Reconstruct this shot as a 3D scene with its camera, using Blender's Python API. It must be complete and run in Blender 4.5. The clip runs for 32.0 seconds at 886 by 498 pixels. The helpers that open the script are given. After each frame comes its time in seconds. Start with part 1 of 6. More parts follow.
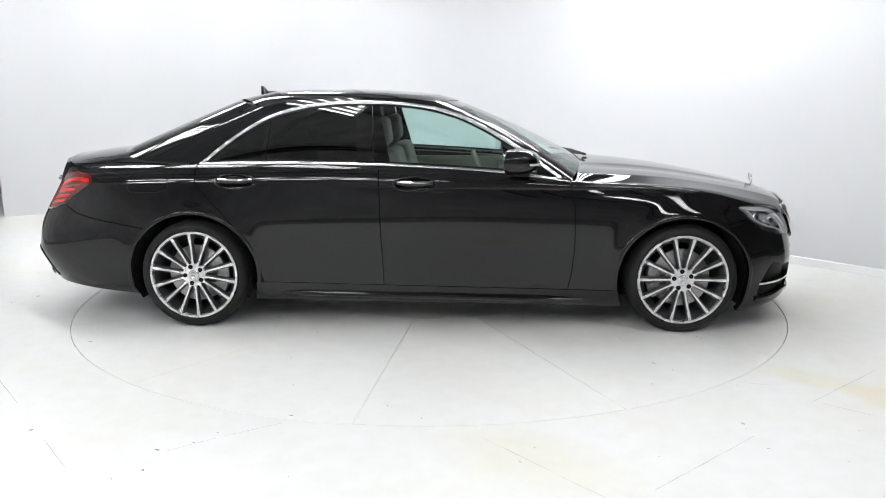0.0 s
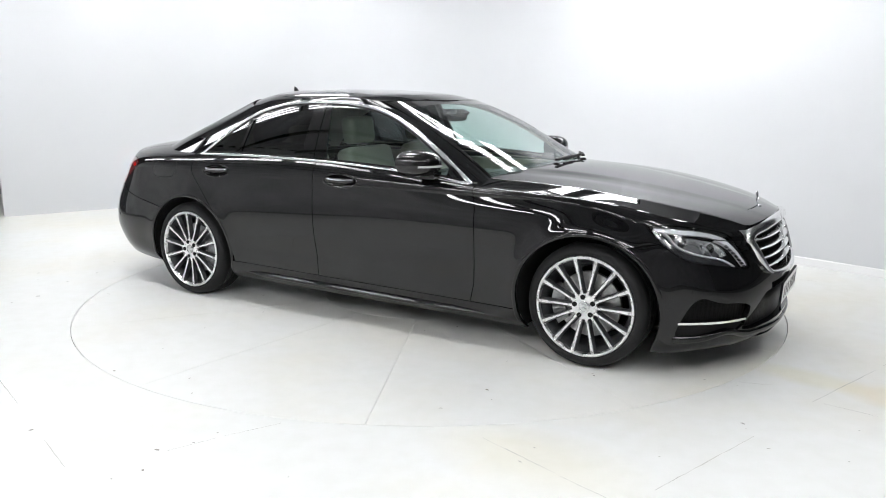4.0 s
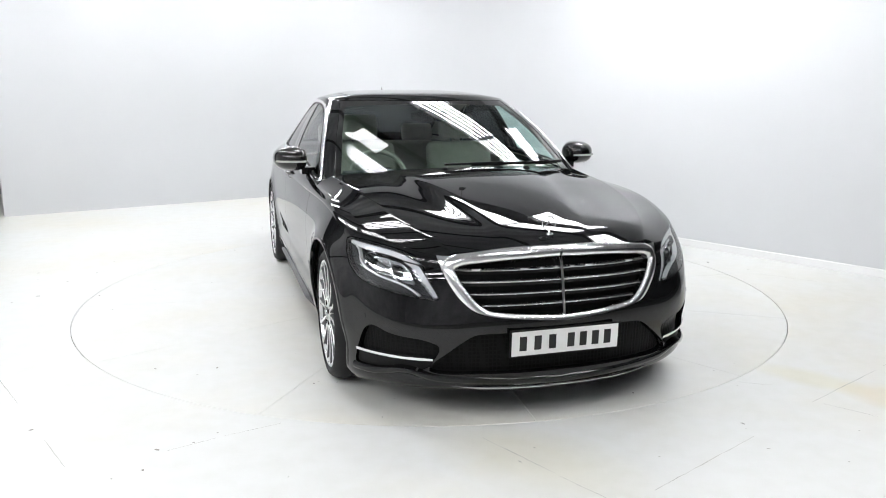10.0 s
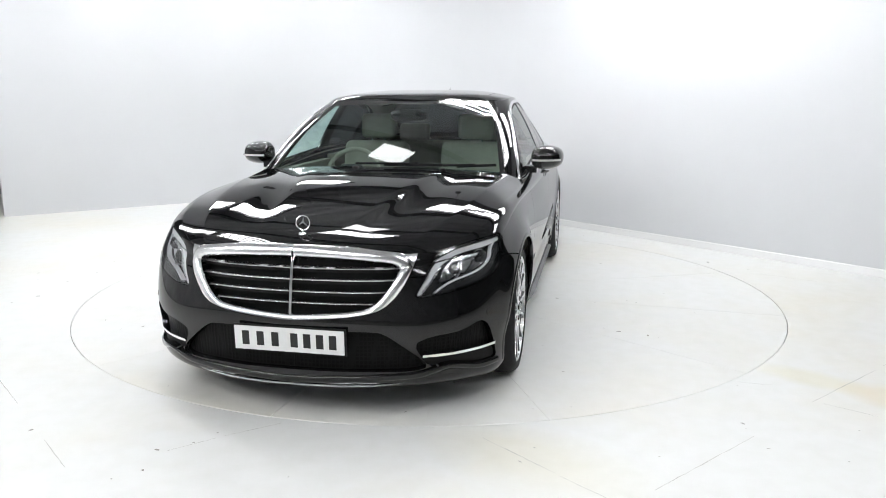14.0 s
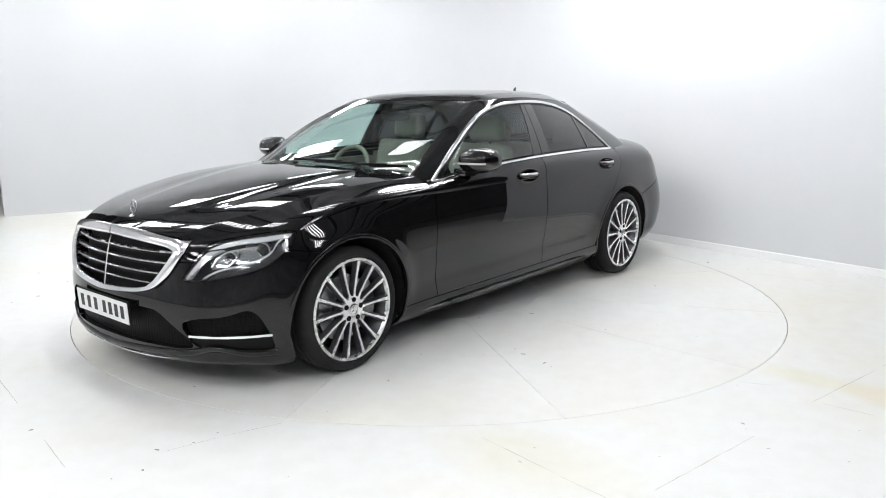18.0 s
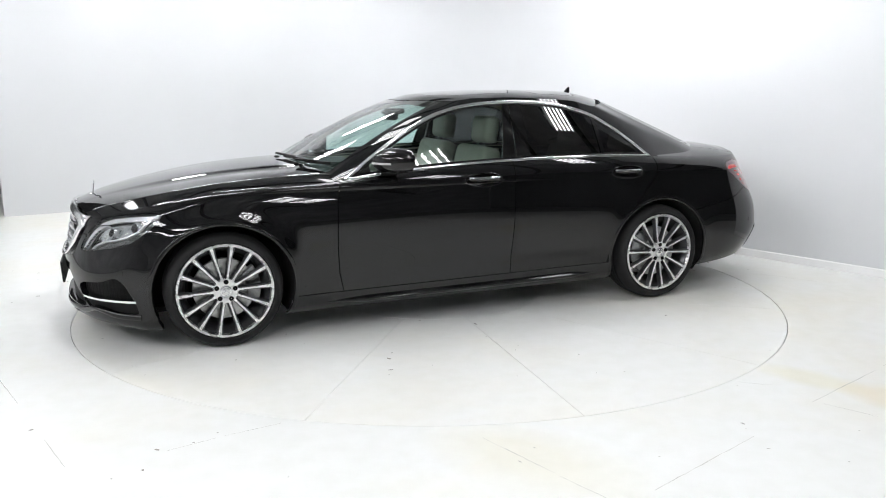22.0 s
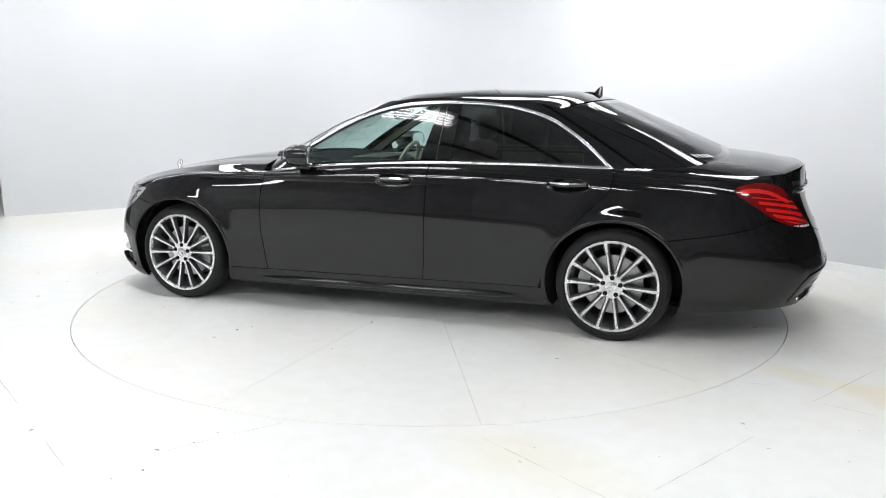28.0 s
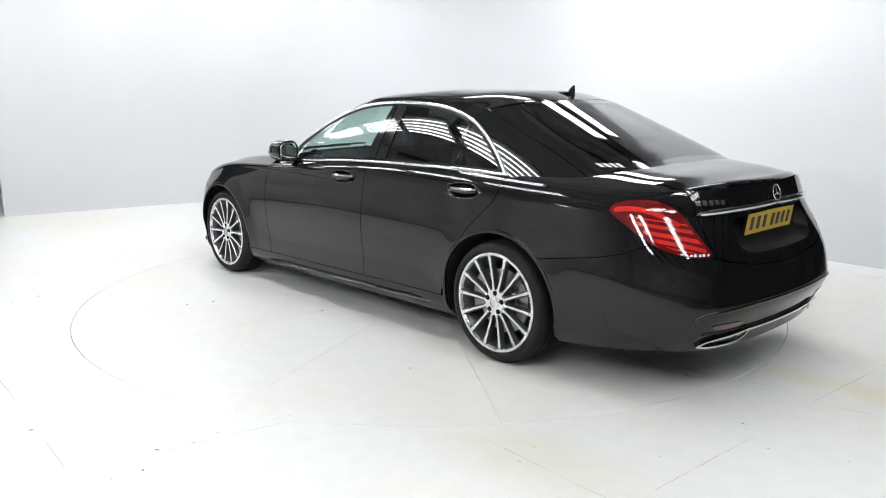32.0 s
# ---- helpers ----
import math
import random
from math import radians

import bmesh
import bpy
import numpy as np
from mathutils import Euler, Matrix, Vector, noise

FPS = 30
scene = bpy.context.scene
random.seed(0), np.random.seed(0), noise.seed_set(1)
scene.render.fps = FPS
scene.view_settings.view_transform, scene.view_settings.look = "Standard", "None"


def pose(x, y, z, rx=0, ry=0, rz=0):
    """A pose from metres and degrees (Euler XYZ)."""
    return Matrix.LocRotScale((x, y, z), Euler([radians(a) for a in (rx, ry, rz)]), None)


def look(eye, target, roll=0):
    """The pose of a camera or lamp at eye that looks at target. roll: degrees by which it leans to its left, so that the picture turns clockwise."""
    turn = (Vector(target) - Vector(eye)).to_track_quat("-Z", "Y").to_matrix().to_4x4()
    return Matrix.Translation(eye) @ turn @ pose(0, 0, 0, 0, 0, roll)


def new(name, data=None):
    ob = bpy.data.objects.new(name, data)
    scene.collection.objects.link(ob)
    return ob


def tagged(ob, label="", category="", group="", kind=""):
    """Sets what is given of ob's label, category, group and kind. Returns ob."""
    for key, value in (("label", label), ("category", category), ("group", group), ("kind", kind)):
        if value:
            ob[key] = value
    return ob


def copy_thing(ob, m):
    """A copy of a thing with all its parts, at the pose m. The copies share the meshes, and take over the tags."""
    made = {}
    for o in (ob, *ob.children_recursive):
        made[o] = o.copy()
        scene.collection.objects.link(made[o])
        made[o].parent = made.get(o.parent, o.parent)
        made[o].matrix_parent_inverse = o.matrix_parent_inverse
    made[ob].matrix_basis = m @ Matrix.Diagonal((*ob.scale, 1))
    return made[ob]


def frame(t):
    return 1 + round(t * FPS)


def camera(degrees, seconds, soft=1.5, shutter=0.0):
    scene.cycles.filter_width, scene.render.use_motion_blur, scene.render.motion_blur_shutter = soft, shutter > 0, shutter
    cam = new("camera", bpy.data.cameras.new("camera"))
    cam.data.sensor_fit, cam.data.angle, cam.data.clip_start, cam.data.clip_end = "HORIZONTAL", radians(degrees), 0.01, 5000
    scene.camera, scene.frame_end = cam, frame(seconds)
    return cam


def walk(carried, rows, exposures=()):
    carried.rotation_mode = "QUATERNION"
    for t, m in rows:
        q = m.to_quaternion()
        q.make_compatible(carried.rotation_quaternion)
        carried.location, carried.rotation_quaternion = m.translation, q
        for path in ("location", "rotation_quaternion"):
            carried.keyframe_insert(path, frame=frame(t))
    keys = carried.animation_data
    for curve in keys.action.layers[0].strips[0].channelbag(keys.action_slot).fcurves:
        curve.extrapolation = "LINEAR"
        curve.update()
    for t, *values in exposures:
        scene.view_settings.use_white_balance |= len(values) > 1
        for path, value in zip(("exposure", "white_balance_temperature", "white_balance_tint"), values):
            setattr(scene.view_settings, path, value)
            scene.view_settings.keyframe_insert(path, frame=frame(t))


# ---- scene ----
# ---------------------------------------------------------------- camera
cam = camera(59.21, 32.0, soft=1.0)
EYE = Vector((0.0, -5.741, 1.461))
AIM = EYE + 5.0 * Vector((math.sin(radians(0.87)) * math.cos(radians(11.32)), math.cos(radians(0.87)) * math.cos(radians(11.32)), -math.sin(radians(11.32))))
walk(cam, [(0.0, look(EYE, AIM, 0.09)), (32.0, look(EYE, AIM, 0.09))])

# heading of the car on the turntable: seconds, degrees
TURN = [
    (0, -3.28), (0.5, -6.59), (1, -10.30), (1.5, -13.86), (2, -17.15), (2.5, -20.50), (3, -24.39), (3.5, -28.21),
    (5.5, -42.76), (6, -46.04), (6.5, -48.93), (7, -52.76), (7.5, -56.45), (8, -59.74), (8.5, -62.72), (9,
    -66.78), (9.5, -70.51), (10, -73.90), (10.5, -77.01), (11, -80.93), (11.5, -84.69), (12, -87.96), (12.5,
    -91.04), (13, -94.85), (13.5, -98.75), (14, -102.49), (14.5, -105.28), (16.5, -119.51), (17, -122.98), (17.5,
    -126.93), (18, -130.66), (18.5, -133.62), (19, -137.19), (19.5, -141.06), (20, -144.65), (20.5, -147.57), (21,
    -151.37), (21.5, -154.84), (22, -158.47), (22.5, -161.57), (23, -164.87), (23.5, -168.74), (24, -172.43),
    (24.5, -175.67), (25, -178.90), (25.5, -182.69), (27.5, -196.34), (28, -199.83), (28.5, -203.33), (29,
    -206.59), (29.5, -209.82), (30, -213.74), (30.5, -217.21), (31, -220.26), (31.5, -223.46), (32, -227.63)
]
OFF_X, OFF_Y = 0.084, -0.097      # the car's middle, off the turntable's axis
TABLE_R = 2.478
scene.view_settings.exposure = 0.0

# ---------------------------------------------------------------- world
world = bpy.data.worlds.new("world")
scene.world = world
world.use_nodes = True
world.node_tree.nodes["Background"].inputs[0].default_value = (0.02, 0.021, 0.023, 1)
world.node_tree.nodes["Background"].inputs[1].default_value = 1.0
# ---------------------------------------------------------------- materials
def material(name, colour, rough=0.5, metal=0.0, coat=0.0, spec=0.5, noise_scale=0.0, noise_amount=0.0, bump=0.0, bump_scale=40.0,
             emit=None, power=0.0, trans=0.0, ior=1.45, alpha=1.0):
    m = bpy.data.materials.new(name)
    m.use_nodes = True
    nt = m.node_tree
    b = nt.nodes["Principled BSDF"]
    b.inputs["Base Color"].default_value = (*colour, 1)
    b.inputs["Roughness"].default_value = rough
    b.inputs["Metallic"].default_value = metal
    b.inputs["Coat Weight"].default_value = coat
    b.inputs["Coat Roughness"].default_value = 0.02
    b.inputs["Specular IOR Level"].default_value = spec
    b.inputs["Transmission Weight"].default_value = trans
    b.inputs["IOR"].default_value = ior
    b.inputs["Alpha"].default_value = alpha
    if emit:
        b.inputs["Emission Color"].default_value = (*emit, 1)
        b.inputs["Emission Strength"].default_value = power
    tc = None
    if noise_amount or bump:
        tc = nt.nodes.new("ShaderNodeTexCoord")
    if noise_amount:
        n = nt.nodes.new("ShaderNodeTexNoise")
        n.inputs["Scale"].default_value, n.inputs["Detail"].default_value = noise_scale, 6.0
        nt.links.new(tc.outputs["Object"], n.inputs["Vector"])
        r = nt.nodes.new("ShaderNodeValToRGB")
        lo = [max(0.0, c * (1 - noise_amount)) for c in colour]
        hi = [min(1.0, c * (1 + noise_amount)) for c in colour]
        r.color_ramp.elements[0].position, r.color_ramp.elements[1].position = 0.3, 0.7
        r.color_ramp.elements[0].color, r.color_ramp.elements[1].color = (*lo, 1), (*hi, 1)
        nt.links.new(n.outputs["Fac"], r.inputs["Fac"])
        nt.links.new(r.outputs["Color"], b.inputs["Base Color"])
        q = nt.nodes.new("ShaderNodeMapRange")
        q.inputs["To Min"].default_value, q.inputs["To Max"].default_value = rough * 0.85, min(1.0, rough * 1.15)
        nt.links.new(n.outputs["Fac"], q.inputs["Value"])
        nt.links.new(q.outputs["Result"], b.inputs["Roughness"])
    if bump:
        n2 = nt.nodes.new("ShaderNodeTexNoise")
        n2.inputs["Scale"].default_value, n2.inputs["Detail"].default_value = bump_scale, 4.0
        nt.links.new(tc.outputs["Object"], n2.inputs["Vector"])
        bp = nt.nodes.new("ShaderNodeBump")
        bp.inputs["Strength"].default_value, bp.inputs["Distance"].default_value = bump, 0.002
        nt.links.new(n2.outputs["Fac"], bp.inputs["Height"])
        nt.links.new(bp.outputs["Normal"], b.inputs["Normal"])
    return m


def glass_material(name, tint, dark=0.0):
    """Thin car glass: a clear tinted sheet with a mirror coat."""
    m = bpy.data.materials.new(name)
    m.use_nodes = True
    nt = m.node_tree
    for n in list(nt.nodes):
        nt.nodes.remove(n)
    out = nt.nodes.new("ShaderNodeOutputMaterial")
    mix = nt.nodes.new("ShaderNodeMixShader")
    tr = nt.nodes.new("ShaderNodeBsdfTransparent")
    gl = nt.nodes.new("ShaderNodeBsdfGlossy")
    lw = nt.nodes.new("ShaderNodeLayerWeight")
    lw.inputs["Blend"].default_value = 0.5
    pw = nt.nodes.new("ShaderNodeMath")
    pw.operation = "POWER"
    pw.inputs[1].default_value = 5.0
    fr = nt.nodes.new("ShaderNodeMapRange")
    fr.inputs["To Min"].default_value, fr.inputs["To Max"].default_value = 0.085, 1.0
    nt.links.new(lw.outputs["Facing"], pw.inputs[0])
    nt.links.new(pw.outputs["Value"], fr.inputs["Value"])
    tr.inputs["Color"].default_value = (*tint, 1)
    gl.inputs["Roughness"].default_value = 0.01
    nt.links.new(fr.outputs["Result"], mix.inputs["Fac"])
    nt.links.new(tr.outputs["BSDF"], mix.inputs[1])
    nt.links.new(gl.outputs["BSDF"], mix.inputs[2])
    nt.links.new(mix.outputs["Shader"], out.inputs["Surface"])
    return m


PAINT = material("black_paint", (0.0055, 0.0056, 0.006), rough=0.4, coat=1.0, spec=0.0, noise_scale=900, noise_amount=0.3)
SHELL = material("dark_underbody", (0.008, 0.008, 0.008), rough=0.8, noise_scale=30, noise_amount=0.3)
CHROME = material("chrome", (0.82, 0.83, 0.84), rough=0.06, metal=1.0)
SATIN = material("satin_chrome", (0.75, 0.76, 0.77), rough=0.22, metal=1.0)
RUBBER = material("tyre_rubber", (0.0065, 0.0065, 0.007), rough=0.7, noise_scale=60, noise_amount=0.25, bump=0.15, bump_scale=300)
ALLOY = material("polished_alloy", (0.80, 0.80, 0.805), rough=0.28, metal=1.0, noise_scale=25, noise_amount=0.02)
GREYALLOY = material("grey_painted_alloy", (0.12, 0.123, 0.127), rough=0.35, metal=0.7, noise_scale=80, noise_amount=0.1)
STEEL = material("brake_steel", (0.42, 0.42, 0.42), rough=0.35, metal=1.0, noise_scale=50, noise_amount=0.15)
CALIPER = material("caliper_grey", (0.35, 0.355, 0.36), rough=0.4, metal=0.4, noise_scale=60, noise_amount=0.15)
PLASTIC = material("black_plastic", (0.009, 0.009, 0.009), rough=0.5, spec=0.2, noise_scale=120, noise_amount=0.2, bump=0.1, bump_scale=500)
GLOSS = material("gloss_black_trim", (0.004, 0.004, 0.004), rough=0.08, coat=0.5)
RED = material("red_lens", (0.13, 0.003, 0.004), rough=0.06, coat=1.0, noise_scale=30, noise_amount=0.2)
RED_DEEP = material("deep_red_lens", (0.10, 0.002, 0.003), rough=0.1, coat=1.0)
RED_GLOW = material("bright_red_guide", (0.58, 0.014, 0.010), rough=0.15, coat=1.0)
LAMP_FRAME = material("lamp_frame", (0.72, 0.73, 0.74), rough=0.22, metal=0.85)
LAMP_SMOKE = material("smoked_lamp_cover", (0.045, 0.046, 0.048), rough=0.12, coat=0.6)
LAMP_DARK = material("lamp_interior", (0.06, 0.061, 0.064), rough=0.2, metal=0.6, noise_scale=40, noise_amount=0.2)
INDICATOR = material("indicator_lens", (0.52, 0.52, 0.51), rough=0.2, coat=0.8)
LAMP_GREY = material("lamp_guide", (0.72, 0.73, 0.74), rough=0.25, coat=0.6)
PLATE_WHITE = material("white_plate", (0.80, 0.80, 0.79), rough=0.35, noise_scale=30, noise_amount=0.03)
PLATE_YELLOW = material("yellow_plate", (0.62, 0.40, 0.03), rough=0.35, noise_scale=30, noise_amount=0.04)
PLATE_INK = material("plate_black", (0.012, 0.012, 0.012), rough=0.4)
LEATHER = material("cream_leather", (0.28, 0.265, 0.22), rough=0.5, noise_scale=25, noise_amount=0.08, bump=0.2, bump_scale=220)
DASH = material("dark_dashboard", (0.035, 0.034, 0.033), rough=0.6, noise_scale=60, noise_amount=0.2, bump=0.15, bump_scale=300)
LINING = material("cream_headlining", (0.36, 0.34, 0.29), rough=0.8, noise_scale=60, noise_amount=0.06)
WOOD = material("dark_wood_trim", (0.07, 0.035, 0.02), rough=0.2, coat=0.6, noise_scale=14, noise_amount=0.5)
BRIGHT = material("satin_bright_chrome", (0.90, 0.905, 0.91), rough=0.20, metal=1.0)
MIRROR = material("mirror_glass", (0.8, 0.82, 0.83), rough=0.01, metal=1.0)


def honeycomb():
    m = material("black_honeycomb_mesh", (0.004, 0.004, 0.004), rough=0.45, spec=0.12)
    nt = m.node_tree
    b = nt.nodes["Principled BSDF"]
    tc = nt.nodes.new("ShaderNodeTexCoord")
    v = nt.nodes.new("ShaderNodeTexVoronoi")
    v.feature = "DISTANCE_TO_EDGE"
    v.inputs["Scale"].default_value, v.inputs["Randomness"].default_value = 55.0, 0.15
    r = nt.nodes.new("ShaderNodeValToRGB")
    r.color_ramp.elements[0].position, r.color_ramp.elements[0].color = 0.10, (0.005, 0.005, 0.005, 1)
    r.color_ramp.elements[1].position, r.color_ramp.elements[1].color = 0.16, (0.002, 0.002, 0.002, 1)
    nt.links.new(tc.outputs["Object"], v.inputs["Vector"])
    nt.links.new(v.outputs["Distance"], r.inputs["Fac"])
    nt.links.new(r.outputs["Color"], b.inputs["Base Color"])
    bp = nt.nodes.new("ShaderNodeBump")
    bp.invert = True
    bp.inputs["Strength"].default_value, bp.inputs["Distance"].default_value = 0.8, 0.004
    nt.links.new(v.outputs["Distance"], bp.inputs["Height"])
    nt.links.new(bp.outputs["Normal"], b.inputs["Normal"])
    return m


MESH = honeycomb()
GLASS_FRONT = glass_material("green_tinted_glass", (0.74, 0.885, 0.85))
GLASS_DARK = glass_material("privacy_glass", (0.05, 0.052, 0.055))
LENS = glass_material("clear_lens", (0.93, 0.94, 0.95))
# ---------------------------------------------------------------- building helpers
def mesh_object(name, verts, faces, mat, parent=None, label="", smooth=False, mats=None):
    me = bpy.data.meshes.new(name)
    me.from_pydata([tuple(v) for v in verts], [], [tuple(f) for f in faces])
    for m in (mats or [mat]):
        me.materials.append(m)
    if smooth:
        me.polygons.foreach_set("use_smooth", [True] * len(me.polygons))
    me.update()
    ob = new(name, me)
    if parent:
        ob.parent = parent
    if label:
        tagged(ob, label=label)
    return ob


def part(name, bm, mat, parent=None, label="", smooth=True, bevel=0.0, segments=2):
    if bevel:
        bmesh.ops.bevel(bm, geom=[e for e in bm.edges if e.calc_face_angle(0) > 0.5], offset=bevel, segments=segments, affect="EDGES", profile=0.6)
    bmesh.ops.recalc_face_normals(bm, faces=bm.faces)
    me = bpy.data.meshes.new(name)
    bm.to_mesh(me)
    bm.free()
    me.materials.append(mat)
    if smooth:
        me.polygons.foreach_set("use_smooth", [True] * len(me.polygons))
        me.set_sharp_from_angle(angle=radians(35))
    ob = new(name, me)
    if parent:
        ob.parent = parent
    if label:
        tagged(ob, label=label)
    return ob


def box(bm, x0, x1, y0, y1, z0, z1):
    vs = [bm.verts.new((x, y, z)) for x in (x0, x1) for y in (y0, y1) for z in (z0, z1)]
    for f in ((0, 1, 3, 2), (4, 6, 7, 5), (0, 4, 5, 1), (2, 3, 7, 6), (0, 2, 6, 4), (1, 5, 7, 3)):
        bm.faces.new([vs[i] for i in f])
    return vs


def lathe(bm, profile, n, axis="y", closed=False):
    """Turn (radius, along) pairs about an axis."""
    rings = []
    for r, a in profile:
        ring = []
        for i in range(n):
            t = 2 * math.pi * i / n
            c, s = r * math.cos(t), r * math.sin(t)
            ring.append(bm.verts.new({"y": (c, a, s), "z": (c, s, a), "x": (a, c, s)}[axis]))
        rings.append(ring)
    pairs = list(zip(rings, rings[1:])) + ([(rings[-1], rings[0])] if closed else [])
    for a, b in pairs:
        for i in range(n):
            bm.faces.new((a[i], a[(i + 1) % n], b[(i + 1) % n], b[i]))
    return rings


# ---------------------------------------------------------------- the studio
def floor_material(name, base, stain, spills=()):
    m = bpy.data.materials.new(name)
    m.use_nodes = True
    nt = m.node_tree
    b = nt.nodes["Principled BSDF"]
    tc = nt.nodes.new("ShaderNodeTexCoord")
    big = nt.nodes.new("ShaderNodeTexNoise")
    big.inputs["Scale"].default_value, big.inputs["Detail"].default_value, big.inputs["Roughness"].default_value = 0.55, 5.0, 0.6
    ramp = nt.nodes.new("ShaderNodeValToRGB")
    ramp.color_ramp.elements[0].position, ramp.color_ramp.elements[0].color = 0.46, (*base, 1)
    ramp.color_ramp.elements[1].position, ramp.color_ramp.elements[1].color = 0.74, (*stain, 1)
    fine = nt.nodes.new("ShaderNodeTexNoise")
    fine.inputs["Scale"].default_value, fine.inputs["Detail"].default_value = 9.0, 8.0
    framp = nt.nodes.new("ShaderNodeValToRGB")
    framp.color_ramp.elements[0].position, framp.color_ramp.elements[0].color = 0.3, (0.965, 0.965, 0.955, 1)
    framp.color_ramp.elements[1].position, framp.color_ramp.elements[1].color = 0.62, (1, 1, 1, 1)
    mul = nt.nodes.new("ShaderNodeMix")
    mul.data_type, mul.blend_type = "RGBA", "MULTIPLY"
    mul.inputs["Factor"].default_value = 1.0
    for n in (big, fine):
        nt.links.new(tc.outputs["Object"], n.inputs["Vector"])
    nt.links.new(big.outputs["Fac"], ramp.inputs["Fac"])
    nt.links.new(fine.outputs["Fac"], framp.inputs["Fac"])
    nt.links.new(ramp.outputs["Color"], mul.inputs["A"])
    nt.links.new(framp.outputs["Color"], mul.inputs["B"])
    col = mul.outputs["Result"]
    for x, y, rx, ry, turn, tint in spills:          # old yellow spills: centre, half sizes, turn, colour
        mp = nt.nodes.new("ShaderNodeMapping")
        mp.vector_type = "TEXTURE"
        mp.inputs["Location"].default_value, mp.inputs["Rotation"].default_value, mp.inputs["Scale"].default_value = (x, y, 0), (0, 0, radians(turn)), (rx, ry, 1)
        gr = nt.nodes.new("ShaderNodeTexGradient")
        gr.gradient_type = "SPHERICAL"
        ad = nt.nodes.new("ShaderNodeMath")
        ad.operation = "MULTIPLY"
        mr = nt.nodes.new("ShaderNodeMapRange")
        mr.inputs["From Min"].default_value, mr.inputs["From Max"].default_value = 0.03, 0.30
        mx = nt.nodes.new("ShaderNodeMix")
        mx.data_type, mx.blend_type = "RGBA", "MULTIPLY"
        nt.links.new(tc.outputs["Object"], mp.inputs["Vector"])
        nt.links.new(mp.outputs["Vector"], gr.inputs["Vector"])
        nt.links.new(gr.outputs["Fac"], ad.inputs[0])
        nt.links.new(big.outputs["Fac"], ad.inputs[1])
        nt.links.new(ad.outputs["Value"], mr.inputs["Value"])
        nt.links.new(mr.outputs["Result"], mx.inputs["Factor"])
        nt.links.new(col, mx.inputs["A"])
        mx.inputs["B"].default_value = (*tint, 1)
        col = mx.outputs["Result"]
    nt.links.new(col, b.inputs["Base Color"])
    b.inputs["Roughness"].default_value = 0.42
    b.inputs["Specular IOR Level"].default_value = 0.35
    bp = nt.nodes.new("ShaderNodeBump")
    bp.inputs["Strength"].default_value, bp.inputs["Distance"].default_value = 0.08, 0.002
    nt.links.new(fine.outputs["Fac"], bp.inputs["Height"])
    nt.links.new(bp.outputs["Normal"], b.inputs["Normal"])
    return m


FLOOR = floor_material("white_floor_paint", (0.825, 0.834, 0.815), (0.81, 0.79, 0.71))
SPILLED = floor_material("stained_floor_paint", (0.825, 0.834, 0.815), (0.81, 0.79, 0.71), ((.42, -2.80, .62, .34, -38, (.965, .94, .86)), (1.98, -1.90, .36, .16, -45, (.97, .95, .86)), (2.30, -2.20, .34, .22, -40, (.97, .92, .83))))
WALL = material("white_wall_paint", (0.642, 0.653, 0.668), rough=0.7, noise_scale=1.2, noise_amount=0.015, bump=0.05, bump_scale=60)
SKIRT = material("white_gloss_skirting", (0.84, 0.84, 0.84), rough=0.35, noise_scale=3, noise_amount=0.02)
PALEWALL = material("pale_hall_cladding", (0.60, 0.605, 0.61), rough=0.7, noise_scale=1.5, noise_amount=0.2)
DARKWALL = material("dark_hall_cladding", (0.11, 0.112, 0.116), rough=0.7, noise_scale=1.5, noise_amount=0.3)
CONCRETE = material("bare_concrete", (0.36, 0.355, 0.345), rough=0.75, noise_scale=1.1, noise_amount=0.3, bump=0.1, bump_scale=30)
CEIL = material("pale_steel_ceiling", (0.46, 0.465, 0.475), rough=0.6, noise_scale=2, noise_amount=0.12)
GAP = material("dark_gap", (0.02, 0.02, 0.02), rough=0.9, noise_scale=20, noise_amount=0.3)
TUBE = material("fluorescent_tube", (0.9, 0.9, 0.9), rough=0.5, emit=(0.982, 0.988, 1.015), power=41.5)
DIFFUSER = material("milky_diffuser", (0.85, 0.85, 0.85), rough=0.6, emit=(0.985, 0.988, 1.0), power=10.0)
HOUSING = material("grey_lamp_housing", (0.12, 0.12, 0.12), rough=0.5, noise_scale=20, noise_amount=0.1)

ROOM = 14.0


def ring_sheet(name, r0, r1, z, n, mat, thick=0.0):
    """A flat sheet with a round hole, out to a square."""
    vs, fs = [], []
    rs = [r0, r0 + 0.4, r0 + 1.2, r1]
    for k, r in enumerate(rs):
        for i in range(n):
            a = 2 * math.pi * i / n
            c, s = math.cos(a), math.sin(a)
            if k == len(rs) - 1:
                q = r / max(abs(c), abs(s))
                vs.append((c * q, s * q, z))
            else:
                vs.append((c * r, s * r, z))
    for k in range(len(rs) - 1):
        for i in range(n):
            j = (i + 1) % n
            fs.append((k * n + i, k * n + j, (k + 1) * n + j, (k + 1) * n + i))
    base = len(vs)
    for i in range(n):
        vs.append((vs[i][0], vs[i][1], z - 0.06))
    for i in range(n):
        j = (i + 1) % n
        fs.append((i, base + i, base + j, j))
    return mesh_object(name, vs, fs, mat)


